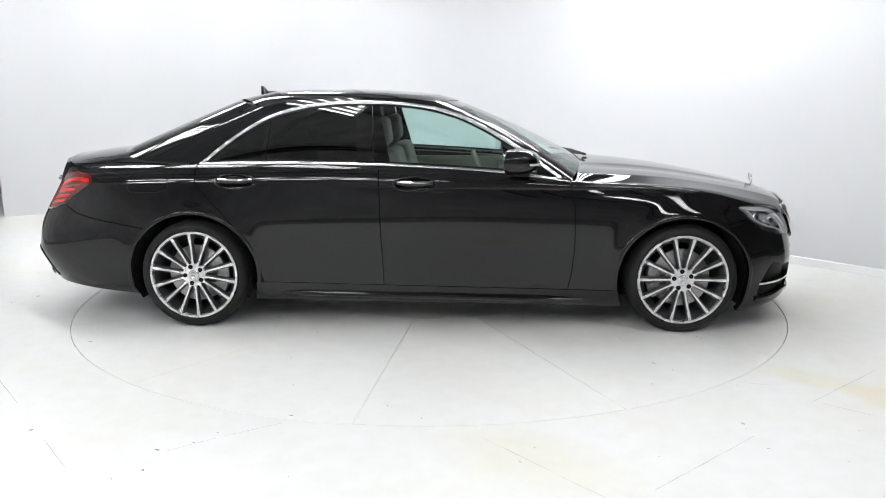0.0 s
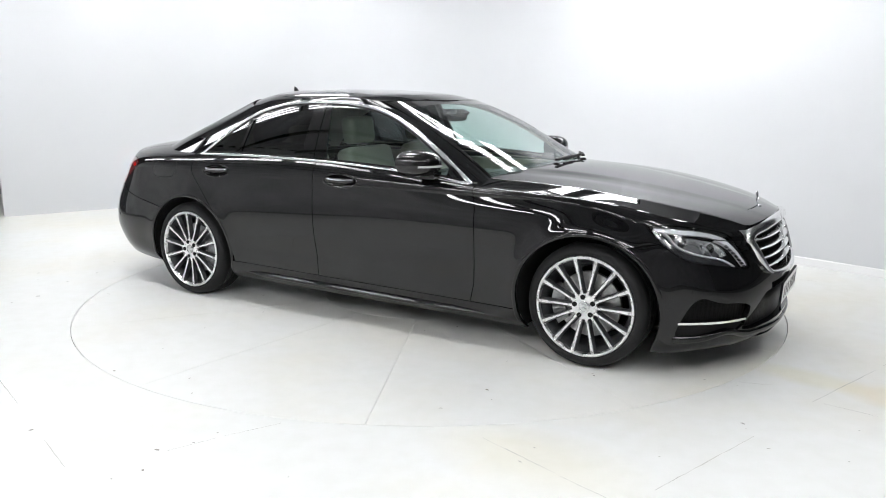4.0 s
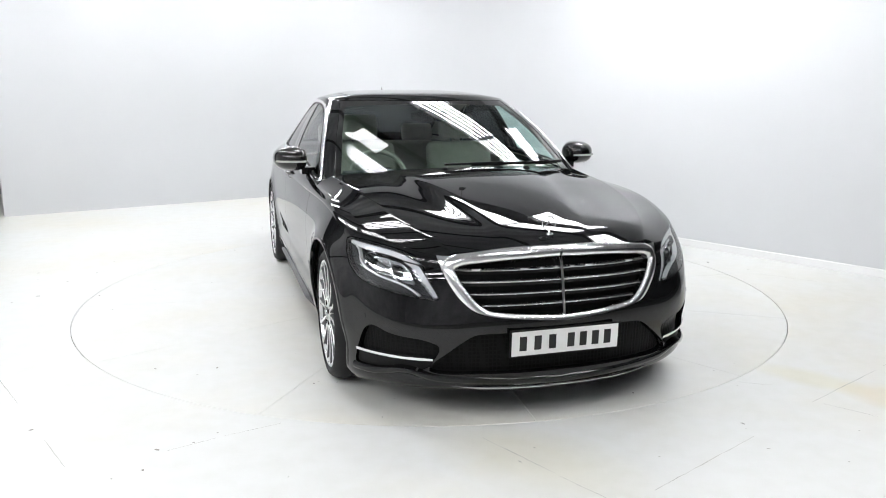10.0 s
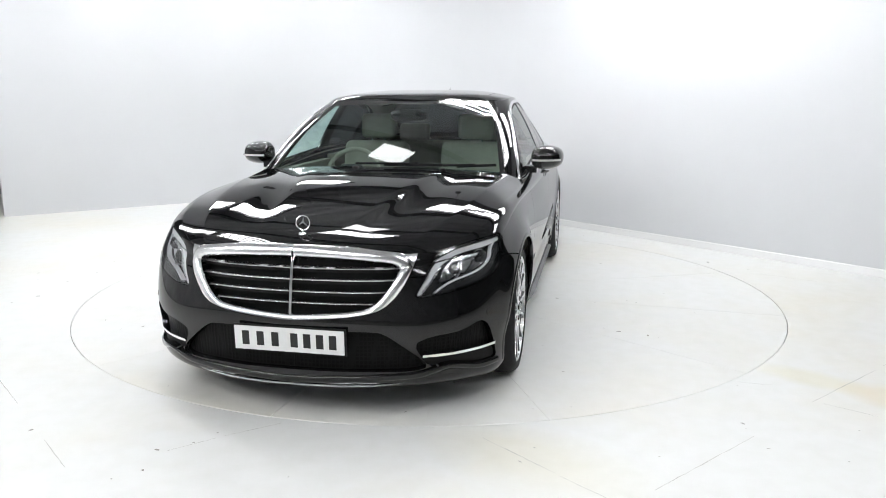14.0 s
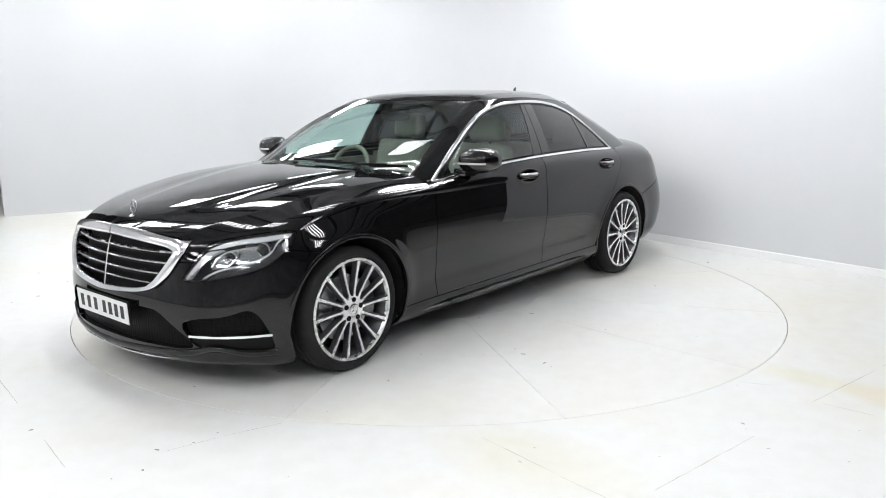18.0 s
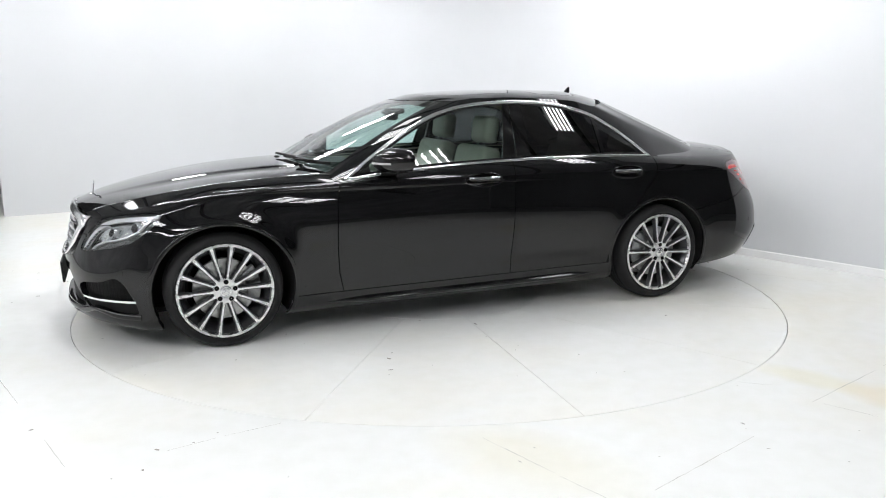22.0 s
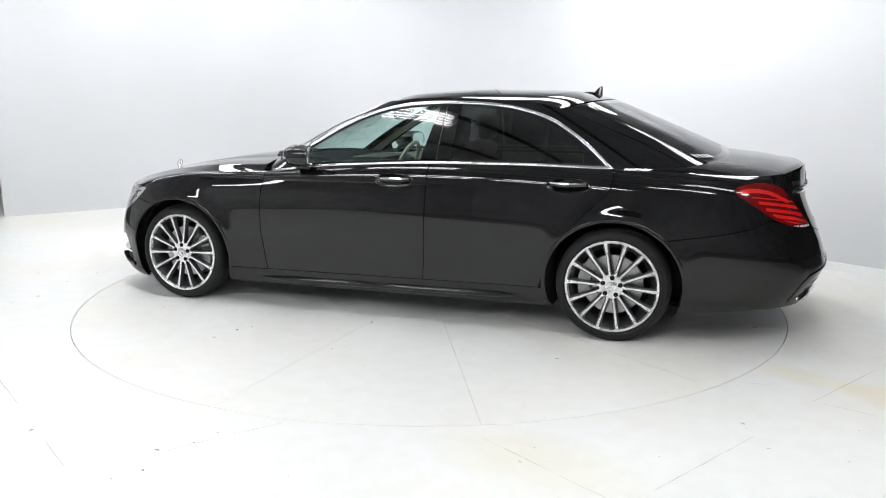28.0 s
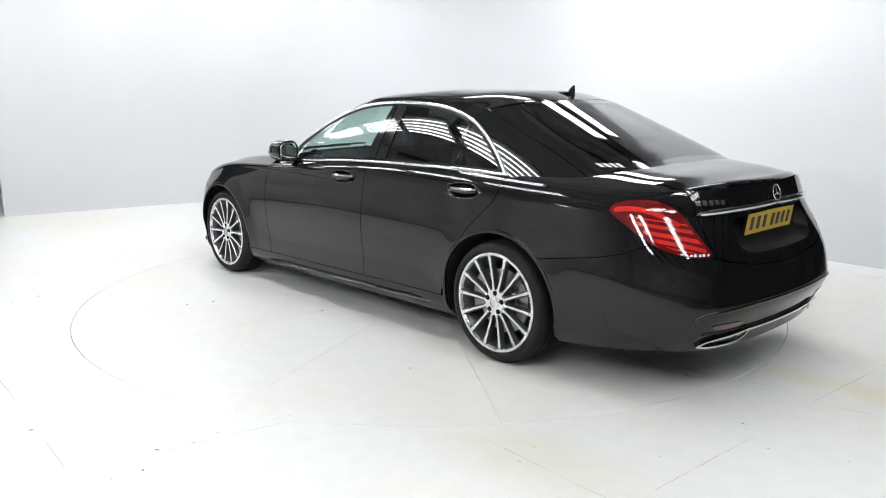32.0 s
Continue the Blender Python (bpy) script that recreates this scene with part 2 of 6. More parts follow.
floor = tagged(ring_sheet("floor", TABLE_R + 0.004, 6.3, 0.0, 256, SPILLED), "white painted concrete studio floor with scuffs and faint stains", "floor", kind="structure")
tagged(ring_sheet("hall_floor", 5.0, ROOM, -0.012, 128, CONCRETE), "grey bare concrete floor of the hall", "floor", kind="structure")
bm = bmesh.new()
lathe(bm, [(TABLE_R + 0.2, -0.055), (0.001, -0.055)], 96, "z")
pit = tagged(part("turntable_pit", bm, GAP), "dark shallow pit under the turntable", "pit", kind="structure")

# the turntable: a round bed with a middle plate and twelve wedge plates
turntable = tagged(new("turntable"), "round white painted turntable of wedge plates, flush with the floor", "turntable")
bm = bmesh.new()
lathe(bm, [(0.001, -0.006), (TABLE_R - 0.012, -0.006), (TABLE_R - 0.012, -0.05), (0.001, -0.05)], 128, "z")
part("turntable_bed", bm, FLOOR, turntable)
HUB_R, SEAM = 0.80, 0.0011


def plate_mesh(a0, a1, r0, r1, n):
    bm = bmesh.new()
    tops = []
    for r in (r0, (r0 + r1) / 2, r1 - 0.003, r1):
        pad = SEAM / max(r, 0.05)
        tops.append([bm.verts.new((r * math.cos(a0 + pad + (a1 - a0 - 2 * pad) * i / n), r * math.sin(a0 + pad + (a1 - a0 - 2 * pad) * i / n), 0.0 if r < r1 else -0.003)) for i in range(n + 1)])
    for a, b in zip(tops, tops[1:]):
        for i in range(n):
            bm.faces.new((a[i], b[i], b[i + 1], a[i + 1]))
    loop = tops[0][::-1] + [t[0] for t in tops[1:]] + tops[-1][1:] + [t[-1] for t in tops[-2:0:-1]]
    low = [bm.verts.new((v.co.x, v.co.y, -0.006)) for v in loop]
    for i in range(len(loop)):
        j = (i + 1) % len(loop)
        bm.faces.new((loop[i], loop[j], low[j], low[i]))
    return bm


for k in range(12):
    a0 = radians(25 + 30 * k)
    part("deck_plate", plate_mesh(a0, a0 + radians(30), HUB_R + SEAM, TABLE_R, 22), FLOOR, turntable, smooth=False)
bm = bmesh.new()
lathe(bm, [(0.001, 0.0), (HUB_R - SEAM, 0.0), (HUB_R - SEAM, -0.006)], 96, "z")
part("centre_plate", bm, FLOOR, turntable, smooth=False)


def wall_run(name, pts, z0, z1, thick, mat, label, smooth=True):
    """A wall along plan points, thick to its outer (left-hand) side."""
    n = len(pts)
    vs = []
    for i, (x, y) in enumerate(pts):
        a, b = pts[max(0, i - 1)], pts[min(n - 1, i + 1)]
        dx, dy = b[0] - a[0], b[1] - a[1]
        l = math.hypot(dx, dy)
        nx, ny = -dy / l, dx / l
        vs += [(x, y, z0), (x, y, z1), (x + nx * thick, y + ny * thick, z1), (x + nx * thick, y + ny * thick, z0)]
    fs = [(0, 1, 2, 3)]
    for i in range(n - 1):
        a, b = 4 * i, 4 * (i + 1)
        fs += [(a, b, b + 1, a + 1), (a + 1, b + 1, b + 2, a + 2), (a + 2, b + 2, b + 3, a + 3), (a + 3, b + 3, b, a)]
    fs.append((4 * n - 1, 4 * n - 2, 4 * n - 3, 4 * n - 4))
    ob = mesh_object(name, vs, fs, mat, smooth=smooth)
    if smooth:
        ob.data.set_sharp_from_angle(angle=radians(30))
    return tagged(ob, label, "wall", kind="structure")


# the white backdrop wall: a left run, a coved corner and a right run
CORNER, LEFT_END, RIGHT_END = Vector((-1.23, 6.10)), Vector((-5.10, 3.55)), Vector((3.66, 0.32))
d1, d2 = (LEFT_END - CORNER).normalized(), (RIGHT_END - CORNER).normalized()
RIGHT_FAR = CORNER + d2 * 7.9
COVE = 1.5
half = math.acos(d1.dot(d2)) / 2
bis = (d1 + d2).normalized()
centre = CORNER + bis * (COVE / math.tan(half) / math.cos(half))
rad = (CORNER + d1 * COVE - centre).length
p1, p2 = CORNER + d1 * COVE, CORNER + d2 * COVE
a1, a2 = math.atan2(*(p1 - centre).yx), math.atan2(*(p2 - centre).yx)
if a1 < a2:
    a1 += 2 * math.pi
arc = [centre + rad * Vector((math.cos(a1 + (a2 - a1) * i / 24), math.sin(a1 + (a2 - a1) * i / 24))) for i in range(25)]
WALL_PLAN = [tuple(LEFT_END)] + [tuple(p) for p in arc] + [tuple(RIGHT_FAR)]
WALL_H = 4.0
wall_run("wall_backdrop", WALL_PLAN, 0.0, WALL_H, 0.12, WALL, "white painted curved studio backdrop wall")

# skirting along the foot of the right run
n2 = Vector((-d2.y, d2.x)) * -1
if n2.dot(-CORNER) < 0:
    n2 = -n2
q0, q1 = CORNER + d2 * COVE, RIGHT_FAR
vs = []
for q in (q0, q1):
    for o, z in ((0.0, 0.0), (0.014, 0.0), (0.014, 0.062), (0.008, 0.070), (0.0, 0.070)):
        vs.append((q.x + n2.x * o, q.y + n2.y * o, z))
fs = [(i, (i + 1) % 5, 5 + (i + 1) % 5, 5 + i) for i in range(5)] + [(0, 1, 2, 3, 4), (9, 8, 7, 6, 5)]
tagged(mesh_object("baseboard", vs, fs, SKIRT), "white painted skirting board along the backdrop wall", "skirting", kind="structure")

# joints between the floor sheets, aligned with the walls: start, end in plan
JOINT = material("floor_joint", (0.50, 0.49, 0.46), rough=0.7, noise_scale=14, noise_amount=0.35)
JOINTS = [((-2.60, -1.43), (-1.98, -2.20)), ((-1.66, -2.60), (-1.46, -2.85)), ((-1.10, -2.71), (-0.93, -2.59)), ((-0.90, -2.57), (-0.68, -2.44)), ((0.22, -2.60), (0.48, -2.92)),
          ((0.50, -2.95), (0.90, -3.42)), ((0.84, -3.06), (1.40, -2.60)), ((1.84, -2.22), (2.40, -1.78)), ((2.47, -1.72), (3.0, -1.28)), ((1.58, -1.95), (1.74, -2.0)), ((1.88, -2.24), (2.06, -2.40)),
          ((-2.85, -0.95), (-2.70, -1.28)), ((2.70, 0.50), (3.05, 0.22))]
for k, ((x0, y0), (x1, y1)) in enumerate(JOINTS):
    rnd = random.Random(40 + k)
    n = 14
    vs, fs = [], []
    l = math.hypot(x1 - x0, y1 - y0)
    px, py = -(y1 - y0) / l, (x1 - x0) / l
    for i in range(n + 1):
        t = i / n
        w = 0.0008 + 0.0014 * rnd.random() * math.sin(math.pi * min(1, max(0.05, t)))
        j = rnd.uniform(-0.0015, 0.0015)
        for sgn in (-1, 1):
            vs.append((x0 + (x1 - x0) * t + px * (j + sgn * w), y0 + (y1 - y0) * t + py * (j + sgn * w), 0.0006))
    fs = [(2 * i, 2 * i + 2, 2 * i + 3, 2 * i + 1) for i in range(n)]
    ob = mesh_object("floor_joint", vs, fs, JOINT, parent=floor)

# flakes of worn paint
rnd = random.Random(5)
CHIP = material("worn_paint_fleck", (0.38, 0.37, 0.34), rough=0.8, noise_scale=40, noise_amount=0.4)


def flecks(name, count, place, parent=None, label=""):
    vs, fs = [], []
    for k in range(count):
        x, y = place(rnd)
        r = 0.003 + 0.008 * rnd.random() ** 3
        n = 7
        b = len(vs)
        st, turn = rnd.uniform(1.0, 2.6), rnd.uniform(0, math.pi)
        for i in range(n):
            a = 2 * math.pi * i / n
            q = r * rnd.uniform(0.5, 1.2)
            u, v = q * math.cos(a) * st, q * math.sin(a)
            vs.append((x + u * math.cos(turn) - v * math.sin(turn), y + u * math.sin(turn) + v * math.cos(turn), 0.0007))
        fs.append(tuple(range(b, b + n)))
    return tagged(mesh_object(name, vs, fs, CHIP, parent=parent), label or "small dark flecks where the floor paint is worn", kind="stuff")


def on_floor(r):
    while True:
        x, y = r.uniform(-4, 3.4), r.uniform(-3.6, 3.0)
        if math.hypot(x, y) > TABLE_R + 0.03 and (Vector((x, y)) - CORNER).dot(Vector((-d2.y, d2.x))) < -0.3:
            return x, y


def on_table(r):
    q, a = TABLE_R * math.sqrt(r.uniform(0.05, 0.98)), r.uniform(0, 2 * math.pi)
    return q * math.cos(a), q * math.sin(a)


flecks("paint_flecks", 90, on_floor, floor)
flecks("paint_flecks", 70, on_table, turntable)
# lamp banks in rows, slightly off the right-hand wall's direction: x, y, z, and the turn about the vertical
ROW_DIR, ROW_OFF = Vector((0.74, -0.67)), Vector((0.67, 0.74))
LAMP_Z = 3.1


def lamp_row(off, places):
    return [(*(ROW_OFF * off + ROW_DIR * a), LAMP_Z, 0, 0, -42.2) for a in places]


# rows -5.0, -6.4 and bank -0.75/4.6: unseen fill added to brighten the floor
LAMPS = lamp_row(-1.72, (-0.15, -1.50, -2.85, -4.20, -5.55)) + lamp_row(-0.62, (-0.30,)) + lamp_row(-0.75, (3.2, 4.6)) + lamp_row(1.4, (-0.62, 0.55, 2.05)) \
    + lamp_row(2.15, (-4.2, 0.40)) + lamp_row(0.3, (-3.2, -4.6)) + lamp_row(-2.4, (3.6, 5.0)) + lamp_row(-5.0, (-0.6, 0.8, 2.2, 3.6)) \
    + lamp_row(-6.4, (-2.0, -0.6, 0.8, 2.2, 3.6))
PANELS = [(-0.60, 0.43, LAMP_Z, 0, 0, -42.2)]
# ---------------------------------------------------------------- the hall round the studio
HALL_H = 4.6
for nm, pts, mat, lab in (("wall_left", [(-7.0, -11.0), (-7.0, 2.6)], PALEWALL, "pale grey clad wall of the hall"), ("wall_left_rear", [(-7.0, 2.6), (-7.0, 9.0)], DARKWALL, "dark grey clad wall of the hall"), ("wall_back", [(-7.0, 9.0), (11.5, 9.0)], DARKWALL, "dark grey clad wall of the hall"),
                          ("wall_right", [(11.5, 9.0), (11.5, -11.0)], DARKWALL, "dark grey clad wall of the hall"), ("wall_front", [(11.5, -11.0), (-7.0, -11.0)], PALEWALL, "pale grey clad wall of the hall")):
    wall_run(nm, pts, 0.0, HALL_H, 0.2, mat, lab, smooth=False)
vs, fs = [], []
# folded steel roof sheets
n = 120
for i in range(n + 1):
    y = -11.0 + 20.0 * i / n
    z = HALL_H + (0.0, 0.0, 0.05, 0.05)[i % 4]
    vs += [(-7.0, y, z), (11.5, y, z)]
fs = [(2 * i, 2 * i + 2, 2 * i + 3, 2 * i + 1) for i in range(n)]
tagged(mesh_object("ceiling", vs, fs, CEIL), "pale folded steel sheet roof of the hall", "ceiling", kind="structure")

# purlins across the roof
PURLIN = material("dark_steel_purlin", (0.05, 0.05, 0.052), rough=0.55, noise_scale=6, noise_amount=0.2)
for k in range(12):
    off = -9.0 + 1.65 * k                  # along the lamp rows, from wall to wall
    lo = max((-6.95 - ROW_OFF.x * off) / ROW_DIR.x, (ROW_OFF.y * off - 8.95) / -ROW_DIR.y)
    hi = min((11.45 - ROW_OFF.x * off) / ROW_DIR.x, (ROW_OFF.y * off + 10.95) / -ROW_DIR.y)
    if hi - lo < 1.0:
        continue
    bm = bmesh.new()
    box(bm, lo, hi, -0.04, 0.04, -0.15, -0.005)
    beam = tagged(part("ceiling_beam", bm, PURLIN, smooth=False), "dark steel roof purlin", "roof beam", group="roof purlins", kind="structure")
    beam.matrix_world = pose(ROW_OFF.x * off, ROW_OFF.y * off, HALL_H, 0, 0, math.degrees(math.atan2(ROW_DIR.y, ROW_DIR.x)))

# lamp battens with bare tubes, hung under the roof
def batten(m, length=1.15, tubes=5, pitch=0.075, diffuser=False):
    lamp = new("ceiling_light")
    lamp.matrix_world = m
    w = 0.17 if diffuser else pitch * tubes / 2 + 0.03
    bm = bmesh.new()
    box(bm, -length / 2, length / 2, -w, w, 0.05, 0.09)
    part("housing", bm, HOUSING, lamp, smooth=False)
    for x in (-length * 0.35, length * 0.35):
        bm = bmesh.new()
        lathe(bm, [(0.004, 0.09), (0.004, HALL_H - LAMP_Z + 0.02)], 6, "z")
        bmesh.ops.translate(bm, verts=bm.verts, vec=(x, 0, 0))
        part("suspension_rod", bm, STEEL, lamp)
    if diffuser:
        bm = bmesh.new()
        box(bm, -length / 2 + 0.01, length / 2 - 0.01, -w + 0.01, w - 0.01, 0.0, 0.05)
        part("diffuser", bm, DIFFUSER, lamp, bevel=0.008)
        return tagged(lamp, "grey ceiling lamp with a milky diffuser", "ceiling light", group="hall panels")
    for k in range(tubes):
        y = (k - (tubes - 1) / 2) * pitch
        bm = bmesh.new()
        lathe(bm, [(0.001, -length / 2 + 0.03), (0.010, -length / 2 + 0.03), (0.010, length / 2 - 0.03), (0.001, length / 2 - 0.03)], 8, "x")
        bmesh.ops.translate(bm, verts=bm.verts, vec=(0, y, 0.02))
        part("tube", bm, TUBE, lamp)
    return tagged(lamp, "grey ceiling lamp with five bare fluorescent tubes", "ceiling light", group="hall lamps")


first = batten(pose(*LAMPS[0]))
for row in LAMPS[1:]:
    copy_thing(first, pose(*row))
flat = batten(pose(*PANELS[0]), length=0.50, diffuser=True)
for row in PANELS[1:]:
    copy_thing(flat, pose(*row))


# downlights washing the top of the backdrop wall
def downlight(x, y, tx, ty, power):
    bm = bmesh.new()
    lathe(bm, [(0.001, 0.10), (0.035, 0.10), (0.05, 0.0), (0.05, -0.03), (0.044, -0.03), (0.042, 0.0), (0.001, 0.02)], 20, "z")
    can = part("downlight", bm, HOUSING, None, "grey ceiling downlight on a rod")
    tagged(can, category="downlight", group="wall washers")
    can.matrix_world = look((x, y, 3.25), (tx, ty, 1.2))
    rod = bmesh.new()
    lathe(rod, [(0.005, 0.0), (0.005, HALL_H - 3.22)], 8, "z")
    ob = part("suspension_rod", rod, STEEL, can)
    ob.matrix_world = pose(x, y, 3.25)
    data = bpy.data.lights.new("downlight_lamp", "SPOT")
    data.energy, data.spot_size, data.spot_blend, data.shadow_soft_size, data.color = power, radians(95), 1.0, 0.06, (1.0, 0.99, 0.97)
    lamp = new("downlight_lamp", data)
    lamp.matrix_world = look((x, y, 3.20), (tx, ty, 0.8))
    return can


downlight(-3.75, 3.85, -3.95, 4.15, 17)
downlight(-2.45, 4.75, -2.65, 5.05, 22)
downlight(0.45, 3.55, 0.65, 3.75, 4)
# ---------------------------------------------------------------- the car's surfaces
def spline(ts, ps, q):
    """Natural cubic spline through points ps at ts, taken at q."""
    ts, ps, q = np.asarray(ts, float), np.asarray(ps, float), np.asarray(q, float)
    n = len(ts)
    h = np.diff(ts)
    A = np.eye(n)
    shape = (n,) + (1,) * (ps.ndim - 1)
    r = np.zeros_like(ps)
    for i in range(1, n - 1):
        A[i, i - 1], A[i, i], A[i, i + 1] = h[i - 1], 2 * (h[i - 1] + h[i]), h[i]
        r[i] = 6 * ((ps[i + 1] - ps[i]) / h[i] - (ps[i] - ps[i - 1]) / h[i - 1])
    M = np.linalg.solve(A, r.reshape(n, -1)).reshape(ps.shape)
    i = np.clip(np.searchsorted(ts, q, side="right") - 1, 0, n - 2)
    ex = (slice(None),) + (None,) * (ps.ndim - 1)
    a, b, hh = (ts[i + 1] - q)[ex], (q - ts[i])[ex], h[i][ex]
    return (M[i] * a ** 3 + M[i + 1] * b ** 3) / (6 * hh) + (ps[i] / hh - M[i] * hh / 6) * a + (ps[i + 1] / hh - M[i + 1] * hh / 6) * b


def ramp(v, a, b):
    t = np.clip((v - a) / (b - a), 0, 1)
    return t * t * t * (t * (6 * t - 15) + 10)


def grid_normals(P):
    du = np.gradient(P, axis=0)
    dv = np.gradient(P, axis=1)
    n = np.cross(du, dv)
    l = np.linalg.norm(n, axis=2, keepdims=True)
    return n / np.maximum(l, 1e-12)


def grid_skin(P, flip=False):
    """A grid of points as (vertices with normals, triangles)."""
    nu, nv = P.shape[:2]
    N = grid_normals(P)
    core = np.stack([np.clip(P[..., 0], -1.6, 1.4), 0 * P[..., 1], np.full(P.shape[:2], .55)], -1)
    flip = (N * (P - core)).sum() < 0          # normals look outwards
    if flip:
        N = -N
    V = np.concatenate([P.reshape(-1, 3), N.reshape(-1, 3)], axis=1)
    i, j = np.meshgrid(np.arange(nu - 1), np.arange(nv - 1), indexing="ij")
    a, b, c, d = (i * nv + j).ravel(), ((i + 1) * nv + j).ravel(), ((i + 1) * nv + j + 1).ravel(), (i * nv + j + 1).ravel()
    F = np.concatenate([np.stack([a, b, c], 1), np.stack([a, c, d], 1)])
    if flip:
        F = F[:, ::-1]
    return V, F


def compact(V, F):
    used = np.unique(F)
    back = np.full(len(V), -1)
    back[used] = np.arange(len(used))
    return V[used], back[F]


def clip(skin, field):
    """Keep the part of a skin where the field is above zero; new edges lie on its zero line."""
    V, F = skin
    if not len(F):
        return skin
    f = field(V) if callable(field) else np.asarray(field)
    f = np.where(np.abs(f) < 1e-9, 1e-9, f)
    s = f[F] > 0
    k = s.sum(1)
    keep = [F[k == 3]]
    extra, known = [], {}

    def cut(a, b):
        key = (a, b) if a < b else (b, a)
        if key not in known:
            w = f[a] / (f[a] - f[b])
            known[key] = len(V) + len(extra)
            extra.append(V[a] + (V[b] - V[a]) * w)
        return known[key]

    made = []
    for tri, sg in zip(F[(k == 1) | (k == 2)].tolist(), s[(k == 1) | (k == 2)].tolist()):
        if sum(sg) == 1:
            i = sg.index(True)
            a, b, c = tri[i], tri[(i + 1) % 3], tri[(i + 2) % 3]
            made.append((a, cut(a, b), cut(a, c)))
        else:
            i = sg.index(False)
            a, b, c = tri[i], tri[(i + 1) % 3], tri[(i + 2) % 3]
            p, q = cut(a, b), cut(a, c)
            made += [(p, b, c), (p, c, q)]
    if made:
        keep.append(np.array(made))
    V2 = np.concatenate([V, np.array(extra)]) if extra else V
    F2 = np.concatenate(keep)
    if not len(F2):
        return V2[:0], F2.reshape(0, 3)
    return compact(V2, F2)


def both(*fields):
    return lambda V: np.minimum.reduce([f(V) for f in fields])


def outside(f, gap=0.0):
    return lambda V: -f(V) - gap


def inset(f, gap):
    return lambda V: f(V) - gap


def polygon(points, ca, cb, rounds=3):
    """Signed distance, above zero inside, to a closed outline in two coordinates of the points."""
    pts = np.array(points, float)
    for _ in range(rounds):          # corner cutting
        nxt = np.roll(pts, -1, axis=0)
        pts = np.stack([pts * 0.8 + nxt * 0.2, pts * 0.2 + nxt * 0.8], 1).reshape(-1, 2)
    a, b = pts, np.roll(pts, -1, axis=0)

    def field(V):
        p = np.stack([ca(V), cb(V)], 1)
        best = np.full(len(p), 1e9)
        inside = np.zeros(len(p), bool)
        for (x0, y0), (x1, y1) in zip(a, b):
            ex, ey = x1 - x0, y1 - y0
            t = np.clip(((p[:, 0] - x0) * ex + (p[:, 1] - y0) * ey) / (ex * ex + ey * ey + 1e-12), 0, 1)
            best = np.minimum(best, np.hypot(p[:, 0] - x0 - t * ex, p[:, 1] - y0 - t * ey))
            if y0 != y1:
                c = ((y0 > p[:, 1]) != (y1 > p[:, 1])) & (p[:, 0] < ex * (p[:, 1] - y0) / (y1 - y0) + x0)
                inside ^= c
        return np.where(inside, best, -best)
    return field


X = lambda V: V[:, 0]
Y = lambda V: V[:, 1]
Z = lambda V: V[:, 2]
WRAP = lambda V: np.abs(V[:, 1]) - np.abs(V[:, 0])


def mirrored(skin):
    V, F = skin
    W = V.copy()
    W[:, 1] *= -1
    W[:, 4] *= -1
    if W.shape[1] > 6:
        W[:, 7] *= -1
    return W, F[:, ::-1]


def joined(*skins):
    Vs, Fs, o = [], [], 0
    for V, F in skins:
        Vs.append(V)
        Fs.append(F + o)
        o += len(V)
    return np.concatenate(Vs), np.concatenate(Fs)


def offset(skin, d):
    V, F = skin
    W = V.copy()
    W[:, :3] += W[:, 3:6] * d
    return W, F


def finer(skin):
    """Split every triangle in four."""
    V, F = skin
    e = np.concatenate([F[:, [0, 1]], F[:, [1, 2]], F[:, [2, 0]]])
    key = np.sort(e, 1)
    u, inv = np.unique(key, axis=0, return_inverse=True)
    inv = inv.reshape(-1)
    M = (V[u[:, 0]] + V[u[:, 1]]) / 2
    m = len(F)
    a, b, c = (len(V) + inv[:m]), (len(V) + inv[m:2 * m]), (len(V) + inv[2 * m:])
    return np.concatenate([V, M]), np.concatenate([np.stack([F[:, 0], a, c], 1), np.stack([a, F[:, 1], b], 1), np.stack([c, b, F[:, 2]], 1), np.stack([a, b, c], 1)])


def renormal(skin):
    """Normals anew from the faces."""
    V, F = skin
    W = V.copy()
    n = np.zeros((len(W), 3))
    fn = np.cross(W[F[:, 1], :3] - W[F[:, 0], :3], W[F[:, 2], :3] - W[F[:, 0], :3])
    for k in range(3):
        np.add.at(n, F[:, k], fn)
    n /= np.maximum(np.linalg.norm(n, axis=1, keepdims=True), 1e-12)
    n[(n * V[:, 3:6]).sum(1) < 0] *= -1
    W[:, 3:6] = n
    return W, F


def stroke(points, ca, cb, width):
    """Above zero within width of an open line in two coordinates of the points."""
    pts = [points[0]] + [tuple((np.array(a) * w + np.array(b) * (1 - w)).tolist()) for a, b in zip(points, points[1:]) for w in (.75, .25)] + [points[-1]]

    def field(V):
        p = np.stack([ca(V), cb(V)], 1)
        best = np.full(len(p), 1e9)
        for (x0, y0), (x1, y1) in zip(pts, pts[1:]):
            ex, ey = x1 - x0, y1 - y0
            t = np.clip(((p[:, 0] - x0) * ex + (p[:, 1] - y0) * ey) / (ex * ex + ey * ey + 1e-12), 0, 1)
            best = np.minimum(best, np.hypot(p[:, 0] - x0 - t * ex, p[:, 1] - y0 - t * ey))
        return width - best
    return field


